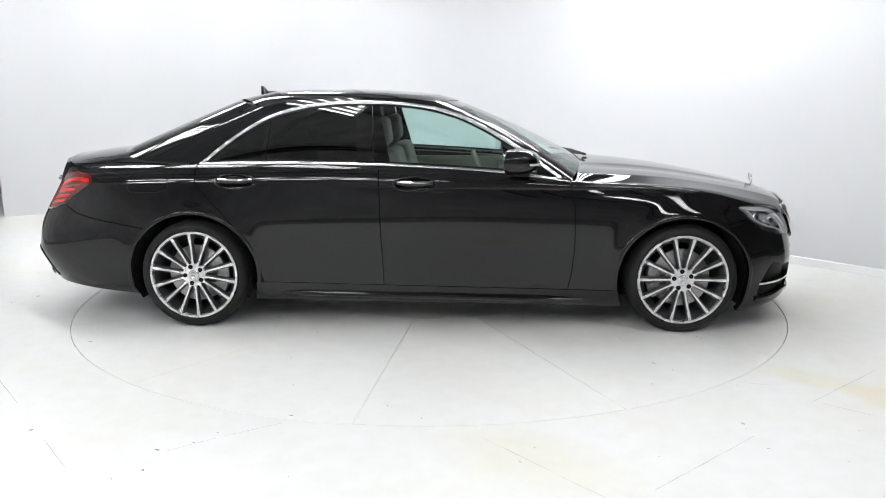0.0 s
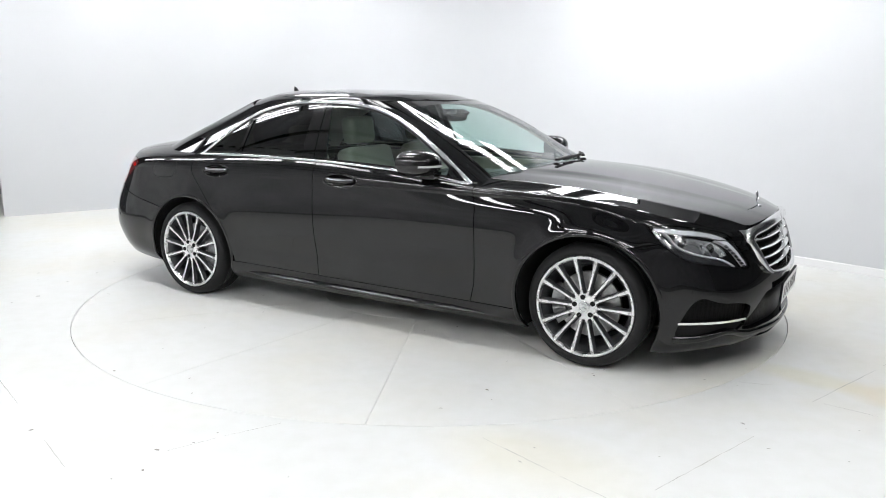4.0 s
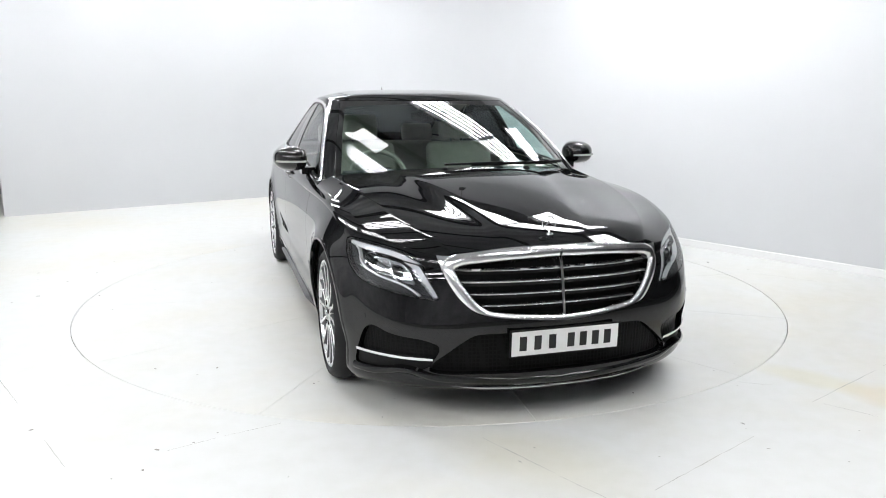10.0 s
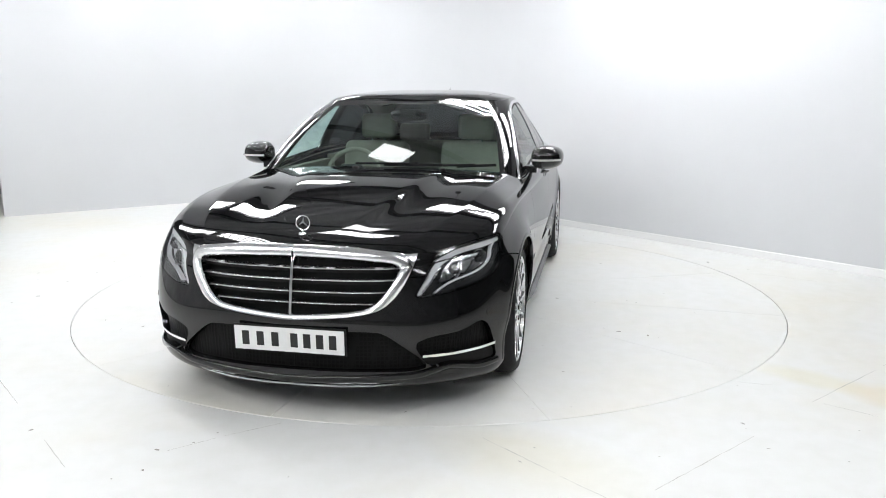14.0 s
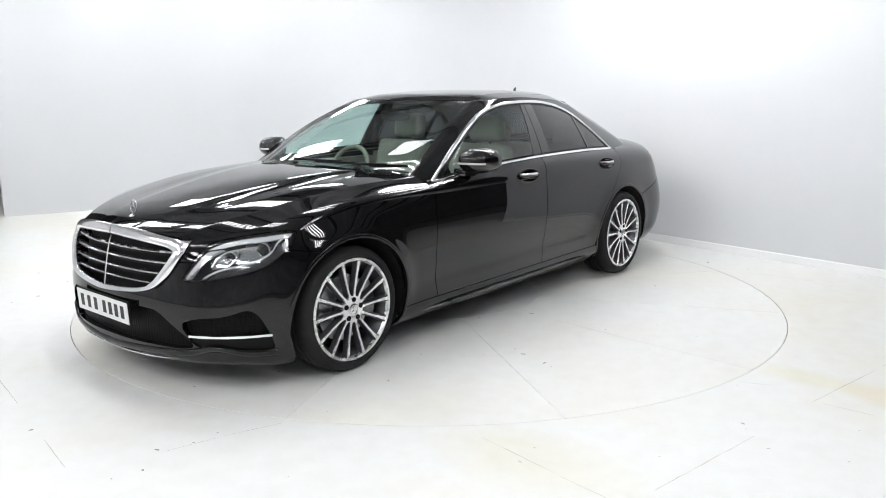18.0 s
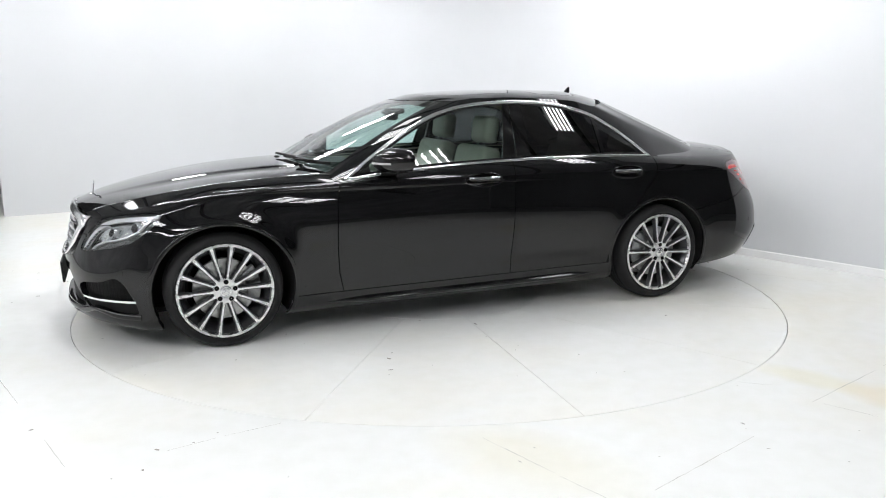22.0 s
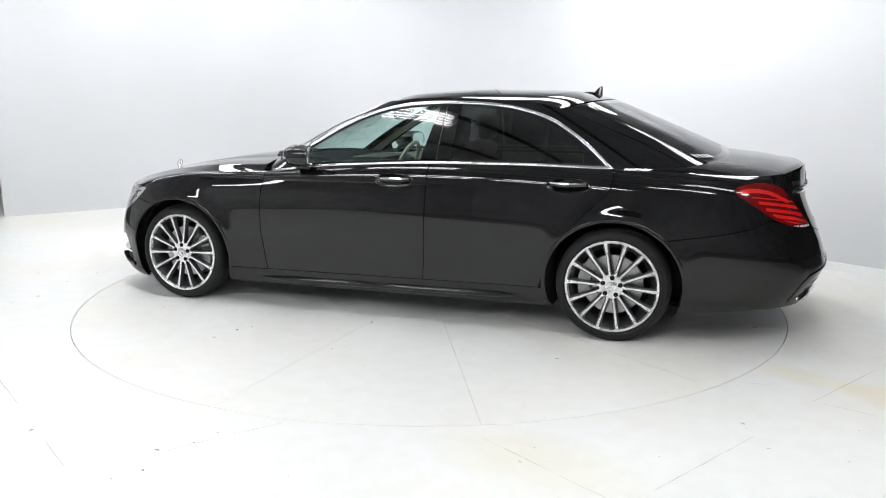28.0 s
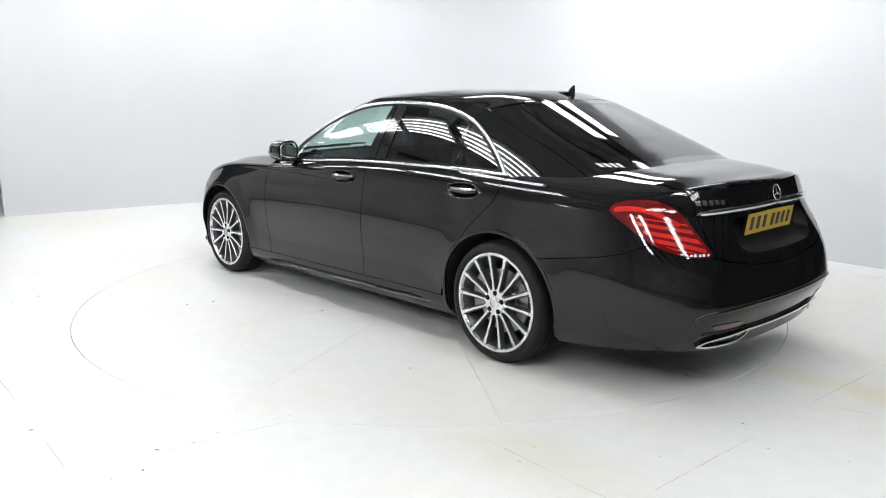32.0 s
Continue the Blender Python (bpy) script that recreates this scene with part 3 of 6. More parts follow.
def bulged(skin, field, width, height):
    """Raise a band round: field runs from 0 to width across it. The normals follow."""
    V, F = skin
    t = np.clip(field(V) / width, 0, 1)
    W = V.copy()
    W[:, :3] += V[:, 3:6] * (height * np.sqrt(np.maximum(0, 1 - (2 * t - 1) ** 2)))[:, None]
    n = np.zeros((len(W), 3))
    fn = np.cross(W[F[:, 1], :3] - W[F[:, 0], :3], W[F[:, 2], :3] - W[F[:, 0], :3])
    for k in range(3):
        np.add.at(n, F[:, k], fn)
    n /= np.maximum(np.linalg.norm(n, axis=1, keepdims=True), 1e-12)
    n[(n * V[:, 3:6]).sum(1) < 0] *= -1
    n = np.where(((n * V[:, 3:6]).sum(1) < .15)[:, None], V[:, 3:6], n)
    W[:, 3:6] = n
    return np.concatenate([W[:, :6], V[:, 3:6]], 1), F


def panel(name, skin, mat, parent, label="", rim=0.012):
    """A sheet with its smooth normals, its edges turned inwards by rim."""
    V, F = skin
    n = len(V)
    co, no, faces = V[:, :3], V[:, 3:6] / np.maximum(np.linalg.norm(V[:, 3:6], axis=1, keepdims=True), 1e-9), F
    if rim:
        e = np.concatenate([F[:, [0, 1]], F[:, [1, 2]], F[:, [2, 0]]])
        key = np.sort(e, 1)
        _, inv, cnt = np.unique(key[:, 0] * (n + 1) + key[:, 1], return_inverse=True, return_counts=True)
        be = e[cnt[inv] == 1]
        be = be[(np.abs(co[be[:, 0], 1]) > 1e-4) | (np.abs(co[be[:, 1], 1]) > 1e-4)]
        m = len(be)
        if m:
            a, b = be[:, 0], be[:, 1]
            fa = np.cross(co[b] - co[a], no[a])
            fa /= np.maximum(np.linalg.norm(fa, axis=1, keepdims=True), 1e-9)
            down = V[:, 6:9] if V.shape[1] > 6 else no
            q = np.concatenate([co[a], co[b], co[b] - down[b] * rim, co[a] - down[a] * rim])
            idx = n + np.arange(m)
            quads = np.stack([idx + m, idx, idx + 3 * m, idx + 2 * m], 1)
            co = np.concatenate([co, q])
            no = np.concatenate([no, fa, fa, fa, fa])
            faces = np.concatenate([F, quads[:, [0, 1, 2]], quads[:, [0, 2, 3]]])
    me = bpy.data.meshes.new(name)
    me.from_pydata(co.tolist(), [], faces.tolist())
    me.materials.append(mat)
    me.polygons.foreach_set("use_smooth", [True] * len(me.polygons))
    me.update()
    me.normals_split_custom_set_from_vertices(no.tolist())
    ob = new(name, me)
    ob.parent = parent
    if label:
        tagged(ob, label=label)
    return ob


# Level curves round half the body, front middle to rear middle. Each row: length along the car, half width, height.
L_FLOOR = [(2.285, 0, 0.14), (2.275, 0.27, 0.14), (2.19, 0.57, 0.14), (2.06, 0.755, 0.138), (1.94, 0.85, 0.132), (1.79, 0.865, 0.13), (1.518, 0.865, 0.14), (0.85, 0.84, 0.148), (0.2, 0.84, 0.152), (-0.35, 0.84, 0.157), (-1, 0.84, 0.162), (-1.518, 0.855, 0.175), (-2, 0.86, 0.205), (-2.33, 0.8, 0.235), (-2.53, 0.65, 0.245), (-2.63, 0.36, 0.25), (-2.65, 0, 0.25)]
L_LIP = [(2.368, 0, 0.17), (2.353, 0.27, 0.175), (2.264, 0.56, 0.175), (2.124, 0.765, 0.18), (1.982, 0.868, 0.18), (1.81, 0.908, 0.18), (1.518, 0.914, 0.19), (0.85, 0.908, 0.205), (0.2, 0.908, 0.21), (-0.35, 0.908, 0.215), (-1, 0.908, 0.22), (-1.518, 0.914, 0.235), (-2, 0.905, 0.26), (-2.36, 0.825, 0.295), (-2.565, 0.67, 0.315), (-2.66, 0.365, 0.33), (-2.68, 0, 0.33)]
L_LOW = [(2.388, 0, .27), (2.372, .27, .275), (2.292, .55, .28), (2.15, .76, .29), (2.0, .865, .29), (1.81, .915, .29), (1.518, .932, .30), (.85, .922, .30), (.2, .922, .31),
         (-.35, .922, .31), (-1.0, .922, .315), (-1.518, .932, .32), (-2.0, .915, .34), (-2.39, .84, .385), (-2.61, .69, .415), (-2.712, .375, .43), (-2.735, 0, .43)]
L_BUMP = [(2.392, 0, .42), (2.376, .27, .42), (2.30, .55, .42), (2.165, .76, .43), (2.005, .875, .43), (1.81, .925, .43), (1.518, .942, .45), (.85, .935, .45), (.2, .935, .45),
          (-.35, .935, .45), (-1.0, .935, .45), (-1.518, .945, .45), (-2.0, .925, .46), (-2.40, .845, .48), (-2.615, .695, .50), (-2.715, .38, .51), (-2.735, 0, .51)]
L_WIDE = [(2.378, 0, .545), (2.362, .27, .545), (2.282, .54, .56), (2.14, .755, .57), (1.985, .875, .585), (1.80, .925, .605), (1.518, .945, .64), (.85, .945, .64), (.2, .946, .64),
          (-.35, .947, .64), (-1.0, .947, .64), (-1.518, .948, .64), (-2.0, .92, .63), (-2.38, .84, .625), (-2.59, .69, .63), (-2.675, .38, .63), (-2.69, 0, .63)]
L_MID = [(2.358, 0, 0.65), (2.343, 0.27, 0.65), (2.26, 0.535, 0.655), (2.11, 0.74, 0.67), (1.955, 0.865, 0.69), (1.78, 0.912, 0.725), (1.518, 0.93, 0.78), (0.85, 0.936, 0.79), (0.2, 0.94, 0.79), (-0.35, 0.94, 0.79), (-1, 0.937, 0.79), (-1.518, 0.931, 0.79), (-2, 0.896, 0.785), (-2.345, 0.815, 0.775), (-2.525, 0.67, 0.77), (-2.615, 0.38, 0.77), (-2.64, 0, 0.77)]
L_SHOULDER = [(2.34, 0, 0.72), (2.325, 0.27, 0.715), (2.238, 0.53, 0.705), (2.075, 0.72, 0.735), (1.925, 0.84, 0.765), (1.765, 0.88, 0.81), (1.518, 0.895, 0.865), (0.85, 0.91, 0.885), (0.2, 0.922, 0.89), (-0.35, 0.926, 0.895), (-1, 0.924, 0.905), (-1.518, 0.909, 0.91), (-2, 0.87, 0.905), (-2.305, 0.795, 0.895), (-2.47, 0.645, 0.885), (-2.57, 0.365, 0.885), (-2.595, 0, 0.885)]
L_BELT = [(2.3, 0, 0.79), (2.285, 0.27, 0.782), (2.215, 0.525, 0.755), (2.05, 0.68, 0.795), (1.9, 0.775, 0.832), (1.745, 0.815, 0.868), (1.518, 0.838, 0.905), (0.85, 0.875, 0.938), (0.2, 0.877, 0.993), (-0.35, 0.876, 1.02), (-1, 0.858, 1.028), (-1.518, 0.825, 1.018), (-1.98, 0.775, 1.005), (-2.27, 0.71, 0.997), (-2.43, 0.6, 1.004), (-2.555, 0.34, 1.021), (-2.585, 0, 1.026)]
LEVELS = np.array([L_FLOOR, L_LIP, L_LOW, L_BUMP, L_WIDE, L_MID, L_SHOULDER, L_BELT])


def chord(ps):
    return np.concatenate([[0], np.cumsum(np.linalg.norm(np.diff(ps, axis=0), axis=1))])


U_T = chord(LEVELS[4])
V_T = np.array([0, .10, .22, .38, .56, .73, .88, 1.0])


def wrap_grid(levels, ut, vt, nu, nv):
    u, v = np.linspace(0, ut[-1], nu), np.linspace(0, vt[-1], nv)
    # keep the curves square to the middle plane at both ends
    ext_u = np.concatenate([[-ut[1]], ut, [2 * ut[-1] - ut[-2]]])
    rows = []
    for lv in levels:
        m0, m1 = lv[1] * (1, -1, 1), lv[-2] * (1, -1, 1)
        rows.append(spline(ext_u, np.concatenate([[m0], lv, [m1]]), u))
    R = np.array(rows)                       # levels, nu, 3
    return spline(vt, R, v).transpose(1, 0, 2)


def upper_grid(levels, ut, nu, nv, rise):
    """The band from the shoulder crease to the belt, a little hollow or round."""
    a = wrap_grid(levels[-3:], ut, np.array([0, .5, 1.0]), nu, 3)
    s, b = a[:, 1], a[:, 2]
    t = np.linspace(0, 1, nv)[None, :, None]
    return s[:, None] * (1 - t) + b[:, None] * t + np.array([0, 1.0, .45]) * (rise[:, None, None] * 4 * t * (1 - t))


LOWER_P = wrap_grid(LEVELS[:-1], U_T, V_T[:-1], 420, 80)
for cx in (1.518, -1.518):          # the wheel arches stand a little proud
    d = (np.hypot((LOWER_P[..., 0] - cx) / .402, (LOWER_P[..., 2] - .345) / .378) - 1) * .39
    LOWER_P[..., 1] += (.021 if cx > 0 else .009) * np.exp(-(np.maximum(d, 0) / .075) ** 2) * np.clip((LOWER_P[..., 2] - .20) / .2, 0, 1) * (np.abs(LOWER_P[..., 1]) > .6)
# the crease low on the doors, hollow above and flared below
cz = .405 - .018 * LOWER_P[..., 0]
dz = LOWER_P[..., 2] - cz
hollow = np.where(dz > 0, np.exp(-(dz / .11) ** 2), np.exp(-(dz / .042) ** 2))
LOWER_P[..., 1] -= .0085 * hollow * ramp(LOWER_P[..., 0], -1.12, -.85) * (1 - ramp(LOWER_P[..., 0], .75, 1.05)) * (LOWER_P[..., 1] > .6)
u_run = np.linspace(0, U_T[-1], 420)
RISE = np.interp(u_run, [0, U_T[4], U_T[6], U_T[12], U_T[13], U_T[-1]], [.006, .010, .014, .014, .012, .006])
_a, _b = grid_skin(LOWER_P), grid_skin(upper_grid(LEVELS, U_T, 420, 14, RISE))
SIDE = (np.concatenate([_a[0], _b[0]]), np.concatenate([_a[1], _b[1] + len(_a[0])]))

# bonnet and boot decks: rows from the edge to the middle line
def deck(edge, mid, n, m, power=2.3):
    s = np.linspace(0, 1, m)[None, :, None]
    E, C = edge[:, None, :], mid[:, None, :]
    P = C + (E - C) * np.concatenate([s ** 2.0, s, s ** power], axis=2)
    return P


u_all = np.linspace(0, U_T[-1], 420)
TOP = wrap_grid(LEVELS, U_T, V_T, 420, 90)[:, -1]
i2, i7 = int(np.argmin(np.abs(u_all - U_T[2]))), int(np.argmin(np.abs(u_all - U_T[7])))
i12, i14 = int(np.argmin(np.abs(u_all - U_T[11]))), int(np.argmin(np.abs(u_all - U_T[14])))
edge = TOP[i2:i7 + 1]
ht = np.linspace(0, 1, len(edge))
hood_line = [(2.30, 0, .79), (2.20, 0, .83), (2.05, 0, .868), (1.85, 0, .908), (1.6, 0, .952), (1.35, 0, .987), (1.12, 0, 1.008), (.95, 0, 1.018)]
mid_t = chord(np.array(hood_line))
hx = edge[:, 0]
want = 2.30 + (0.95 - 2.30) * (edge[0, 0] - hx) / (edge[0, 0] - hx[-1])
mid = np.stack([want, 0 * want, np.interp(want, [p[0] for p in hood_line][::-1], [p[2] for p in hood_line][::-1])], 1)
tt = np.linspace(0, mid_t[-1], 200)
fine_line = spline(mid_t, np.array(hood_line), tt)
mid[:, 2] = np.interp(-want, -fine_line[:, 0], fine_line[:, 2])
HP = deck(edge, mid, len(edge), 90)
run = np.linspace(0, 1, 90)[None, :]
def smooth(xs, ys, q, deg=3):
    """A low polynomial through a few stations."""
    return np.polyval(np.polyfit(xs, ys, deg), q)


sc = (smooth([.8, 1.325, 1.62, 1.976, 2.152, 2.3], [.80, .731, .678, .596, .50, .42], edge[:, 0]) / edge[:, 1])[:, None]
sc = np.maximum(.93 - np.logaddexp(0, (.93 - sc) * 40) / 40, .5)          # stays inside the edge, with no kink
fc = .62 * sc ** 2.3
after = np.clip((run - sc) / (1 - sc), 0, 1)
fall = edge[:, 2] - mid[:, 2]
even = smooth(edge[:, 0], fall, edge[:, 0], 4)
HP[..., 2] = mid[:, None, 2] + (even[:, None] + (fall - even)[:, None] * run ** 10) * np.where(run < sc, fc * (run / sc) ** 2.2, fc + (1 - fc) * (1.12 * after - .12 * after ** 2))
dome = smooth([.9, 1.3, 1.8, 2.3], [.44, .375, .28, .20], HP[..., 0], 2)
yy = np.abs(HP[..., 1])
HP[..., 2] += .006 * (1 - ramp(yy, dome - .05, dome + .06)) * (1 - .8 * ramp(HP[..., 0], 1.7, 2.3)) * (.4 + .6 * ramp(HP[..., 0], .85, 1.2))
HP[..., 2] -= .004 * np.exp(-((yy - dome - .10) / .075) ** 2) * (1 - ramp(HP[..., 0], 1.6, 2.2)) * (.2 + .8 * ramp(HP[..., 0], .85, 1.2))
HOOD = grid_skin(HP, flip=True)

edge = TOP[i12:i14 + 1]
boot_line = [(-1.60, 0, 1.112), (-2.0, 0, 1.104), (-2.1, 0, 1.098), (-2.25, 0, 1.083), (-2.42, 0, 1.063), (-2.53, 0, 1.046), (-2.572, 0, 1.038), (-2.585, 0, 1.026)]
bl = spline(chord(np.array(boot_line)), np.array(boot_line), np.linspace(0, chord(np.array(boot_line))[-1], 200))
want = -1.60 + (-2.585 + 1.60) * (edge[:, 0] - edge[0, 0]) / (edge[-1, 0] - edge[0, 0])
mid = np.stack([want, 0 * want, np.interp(-want, -bl[:, 0], bl[:, 2])], 1)
BOOT = grid_skin(deck(edge, mid, len(edge), 60, 3.6), flip=True)

# greenhouse: level curves from the foot of the windscreen round to the foot of the rear screen
G_FOOT = [(1.05, 0, .985), (1.02, .30, .98), (.975, .58, .965), (.875, .795, .935), (.58, .868, .955), (.2, .874, .985), (-.35, .874, 1.010), (-1.0, .855, 1.018), (-1.5, .822, 1.010),
          (-1.85, .765, 1.000), (-2.12, .62, 1.02), (-2.24, .33, 1.035), (-2.27, 0, 1.04)]
G_LOW = [(.80, 0, 1.115), (.77, .29, 1.11), (.735, .565, 1.10), (.635, .757, 1.085), (.385, .812, 1.112), (.1, .812, 1.135), (-.38, .812, 1.145), (-.98, .795, 1.145), (-1.38, .765, 1.13),
         (-1.70, .705, 1.105), (-1.92, .58, 1.115), (-2.05, .31, 1.122), (-2.08, 0, 1.125)]
G_HIGH = [(0.455, 0, 1.276), (0.43, 0.28, 1.272), (0.4, 0.55, 1.28), (0.3, 0.693, 1.273), (0.12, 0.727, 1.29), (-0.1, 0.73, 1.28), (-0.41, 0.735, 1.285), (-0.9, 0.72, 1.275), (-1.2, 0.695, 1.255), (-1.45, 0.64, 1.225), (-1.62, 0.54, 1.252), (-1.73, 0.29, 1.262), (-1.76, 0, 1.264)]
G_ROOF = [(0.12, 0, 1.412), (0.097, 0.27, 1.411), (0.065, 0.5, 1.411), (-0.02, 0.615, 1.41), (-0.15, 0.642, 1.424), (-0.28, 0.648, 1.43), (-0.46, 0.648, 1.432), (-0.8, 0.64, 1.418), (-1, 0.617, 1.398), (-1.14, 0.575, 1.372), (-1.27, 0.485, 1.398), (-1.36, 0.27, 1.418), (-1.38, 0, 1.422)]
GLEV = np.array([G_FOOT, G_LOW, G_HIGH, G_ROOF])
G_T = chord(GLEV[1])
CABIN_P = wrap_grid(GLEV, G_T, np.array([0, .36, .72, 1.0]), 300, 60)


def fair(P, axis, stations, weights, terms, w):
    """Lay a stretch of the cabin on one low-order surface: coordinate axis as a function of the other two."""
    Q = GLEV[:, stations].reshape(-1, 3)
    k = np.sqrt(np.tile(weights, len(GLEV)))
    c = np.linalg.lstsq(terms(Q) * k[:, None], Q[:, axis] * k, rcond=None)[0]
    f = (terms(P.reshape(-1, 3)) @ c).reshape(P.shape[:2])
    P[..., axis] += (f - P[..., axis]) * w[:, None]


def side_terms(Q):
    x, z = Q[:, 0] + .4, Q[:, 2] - 1.2
    return np.stack([1 + 0 * x, x, x * x, x ** 3, z, z * z, x * z, x * x * z], 1)


def screen_terms(Q):
    y, z = Q[:, 1] ** 2, Q[:, 2] - 1.2
    return np.stack([1 + 0 * y, z, z * z, y, y * y, y * z], 1)


station = np.interp(np.linspace(0, G_T[-1], 300), G_T, np.arange(len(G_T)))
fair(CABIN_P, 1, [4, 5, 6, 7, 8, 9], [.6, 1, 1, 1, 1, .5], side_terms, ramp(station, 3.2, 4.3) * (1 - ramp(station, 8.8, 9.8)))
fair(CABIN_P, 0, [0, 1, 2, 3], [1, 1, 1, .2], screen_terms, 1 - ramp(station, 2.0, 3.0))
fair(CABIN_P, 0, [9, 10, 11, 12], [.1, 1, 1, 1], screen_terms, ramp(station, 9.4, 10.3))
CABIN = grid_skin(CABIN_P, flip=False)
# roof: from its edge to the middle line
redge = CABIN_P[:, -1]
rx = np.linspace(0.12, -1.38, len(redge))
roof_line = [(.12, 0, 1.412), (.03, 0, 1.440), (-.16, 0, 1.466), (-.36, 0, 1.479), (-.57, 0, 1.485), (-.82, 0, 1.483), (-1.07, 0, 1.477), (-1.24, 0, 1.455), (-1.38, 0, 1.422)]
rl = spline(chord(np.array(roof_line)), np.array(roof_line), np.linspace(0, chord(np.array(roof_line))[-1], 300))


def roof_grid(n=110, m=44):
    xs = np.linspace(0.12, -1.38, n)
    zc = np.interp(-xs, -rl[:, 0], rl[:, 2])
    t = np.linspace(0, 1, n)
    e = redge[np.clip((t * (len(redge) - 1)), 0, len(redge) - 1).astype(int)]
    # edge run by run: front, side, rear
    i_f, i_r = int(np.argmin(np.abs(np.linspace(0, G_T[-1], 300) - G_T[3]))), int(np.argmin(np.abs(np.linspace(0, G_T[-1], 300) - G_T[9])))
    k = np.linspace(i_f, i_r, n)
    e = np.stack([np.interp(k, np.arange(300), redge[:, c]) for c in range(3)], 1)
    mid = np.stack([xs, 0 * xs, zc], 1)
    return deck(e, mid, n, m, 3.6)


ROOF = grid_skin(roof_grid(), flip=True)
# ---------------------------------------------------------------- the car
car = tagged(new("car"), "glossy black four-door saloon car with chrome trim and multi-spoke alloy wheels", "car")
W_F, W_R = 1.518, -1.518
GAPW = 0.0025


def curve(xs, ys):
    xs, ys = np.array(xs, float), np.array(ys, float)
    o = np.argsort(xs)
    return lambda v: np.interp(v, xs[o], ys[o])


# shut lines, as fields over the surface
def arch_field(cx):
    return lambda V: (np.hypot((X(V) - cx) / .402, (Z(V) - .345) / np.where(Z(V) > .345, .378, .43)) - 1) * .385


ARCHES = both(arch_field(W_F), arch_field(W_R))
door_foot = lambda V: Z(V) - (.281 - .0141 * X(V))
fd = curve([.927, .813, .633, .523, .376, .272, .15], [.819, .844, .851, .851, .839, .818, .80])
bd = curve([1.03, .628, .29], [-.351, -.337, -.322])
rd = curve([1.03, .969, .93, .897, .86, .825, .76, .697, .587, .439, .297, .15], [-1.492, -1.496, -1.492, -1.476, -1.447, -1.409, -1.345, -1.288, -1.201, -1.116, -1.077, -1.06])
front_door_line = lambda V: X(V) - fd(Z(V))
b_line = lambda V: X(V) - bd(Z(V))
rear_door_line = lambda V: X(V) - rd(Z(V))
wing_low = curve([-2.5, -1.75, -1.6, -1.35, -1.1, -.96, -.80, -.5], [.70, .66, .66, .69, .715, .705, .683, .68])
wing_line = lambda V: np.where(X(V) < 1.50, 1.0, Z(V) - wing_low(WRAP(V)))
rb = curve([-.5, -.8, -.9, -1.24, -1.42, -1.56, -1.66, -1.75, -2.0, -2.1, -2.3, -2.55, -2.8], [.60, .62, .633, .68, .715, .76, .74, .72, .705, .685, .652, .634, .63])
rear_bumper_line = lambda V: Z(V) - rb(WRAP(V))
boot_side = lambda V: np.interp(Z(V), [.60, .69, .80, .95, 1.05], [.44, .585, .60, .605, .60]) - np.abs(Y(V))

HEAD = polygon([(-1.745, .567), (-1.676, .636), (-1.605, .706), (-1.543, .748), (-1.41, .770), (-1.19, .792), (-1.0, .80), (-.955, .79), (-.99, .735), (-1.06, .68),
                (-1.16, .633), (-1.35, .60), (-1.57, .578)], WRAP, Z, 2)
TAIL = polygon([(-1.315, .908), (-1.36, .943), (-1.45, .96), (-1.59, .967), (-1.72, .94), (-1.81, .89), (-1.90, .80), (-2.0, .715), (-1.90, .708), (-1.745, .72), (-1.59, .76), (-1.45, .835)], WRAP, Z, 2)
GRILLE = polygon([(-.6, .95), (.60, .95), (.548, .80), (.54, .745), (.515, .662), (.48, .594), (.41, .525), (.30, .497), (.0, .472), (-.6, .472)], Y, Z, 2)
GRILLE_IN = polygon([(-.6, .748), (.0, .752), (.25, .745), (.487, .722), (.455, .645), (.395, .562), (.335, .522), (0, .495), (-.6, .495)], Y, Z, 2)
LOWER = polygon([(-.6, .43), (.38, .43), (.44, .405), (.585, .285), (.60, .245), (.52, .235), (.40, .24), (0, .24), (-.6, .24)], Y, Z, 2)
INTAKE = polygon([(-1.76, .365), (-1.656, .395), (-1.44, .407), (-1.29, .443), (-1.215, .41), (-1.143, .305), (-1.11, .222), (-1.45, .228), (-1.665, .25)], WRAP, Z, 1)
RECESS = polygon([(-.6, .885), (.39, .880), (.415, .80), (.405, .735), (.33, .70), (.15, .692), (-.6, .692)], Y, Z, 2)
DLO = polygon([(.815, .926), (.66, 1.035), (.52, 1.13), (.34, 1.238), (.16, 1.325), (-.02, 1.378), (-.2, 1.404), (-.44, 1.414), (-.645, 1.408), (-.83, 1.388), (-1.0, 1.346), (-1.12, 1.297),
               (-1.26, 1.21), (-1.37, 1.125), (-1.46, 1.045), (-1.505, 1.014), (-1.2, 1.025), (-.92, 1.029), (-.36, 1.022), (.16, .997), (.5, .972)], X, Z, 2)
front = lambda V: X(V) - 1.3
rear = lambda V: -1.3 - X(V)
screen_side = lambda V: np.interp(Z(V), [.95, 1.0, 1.2, 1.4], [.775, .757, .690, .592]) - np.abs(Y(V))
back_side = lambda V: np.interp(Z(V), [1.02, 1.08, 1.25, 1.34, 1.42], [.632, .62, .585, .54, .48]) - np.abs(Y(V))
SCREEN = both(screen_side, lambda V: X(V) + .02)
BACK = both(back_side, lambda V: -1.0 - X(V))
ONSIDE = lambda V: np.abs(Y(V)) - .5


def cuts(skin, *fields):
    for f in fields:
        skin = clip(skin, f)
    return skin


def pair(skin):
    return joined(skin, mirrored(skin))


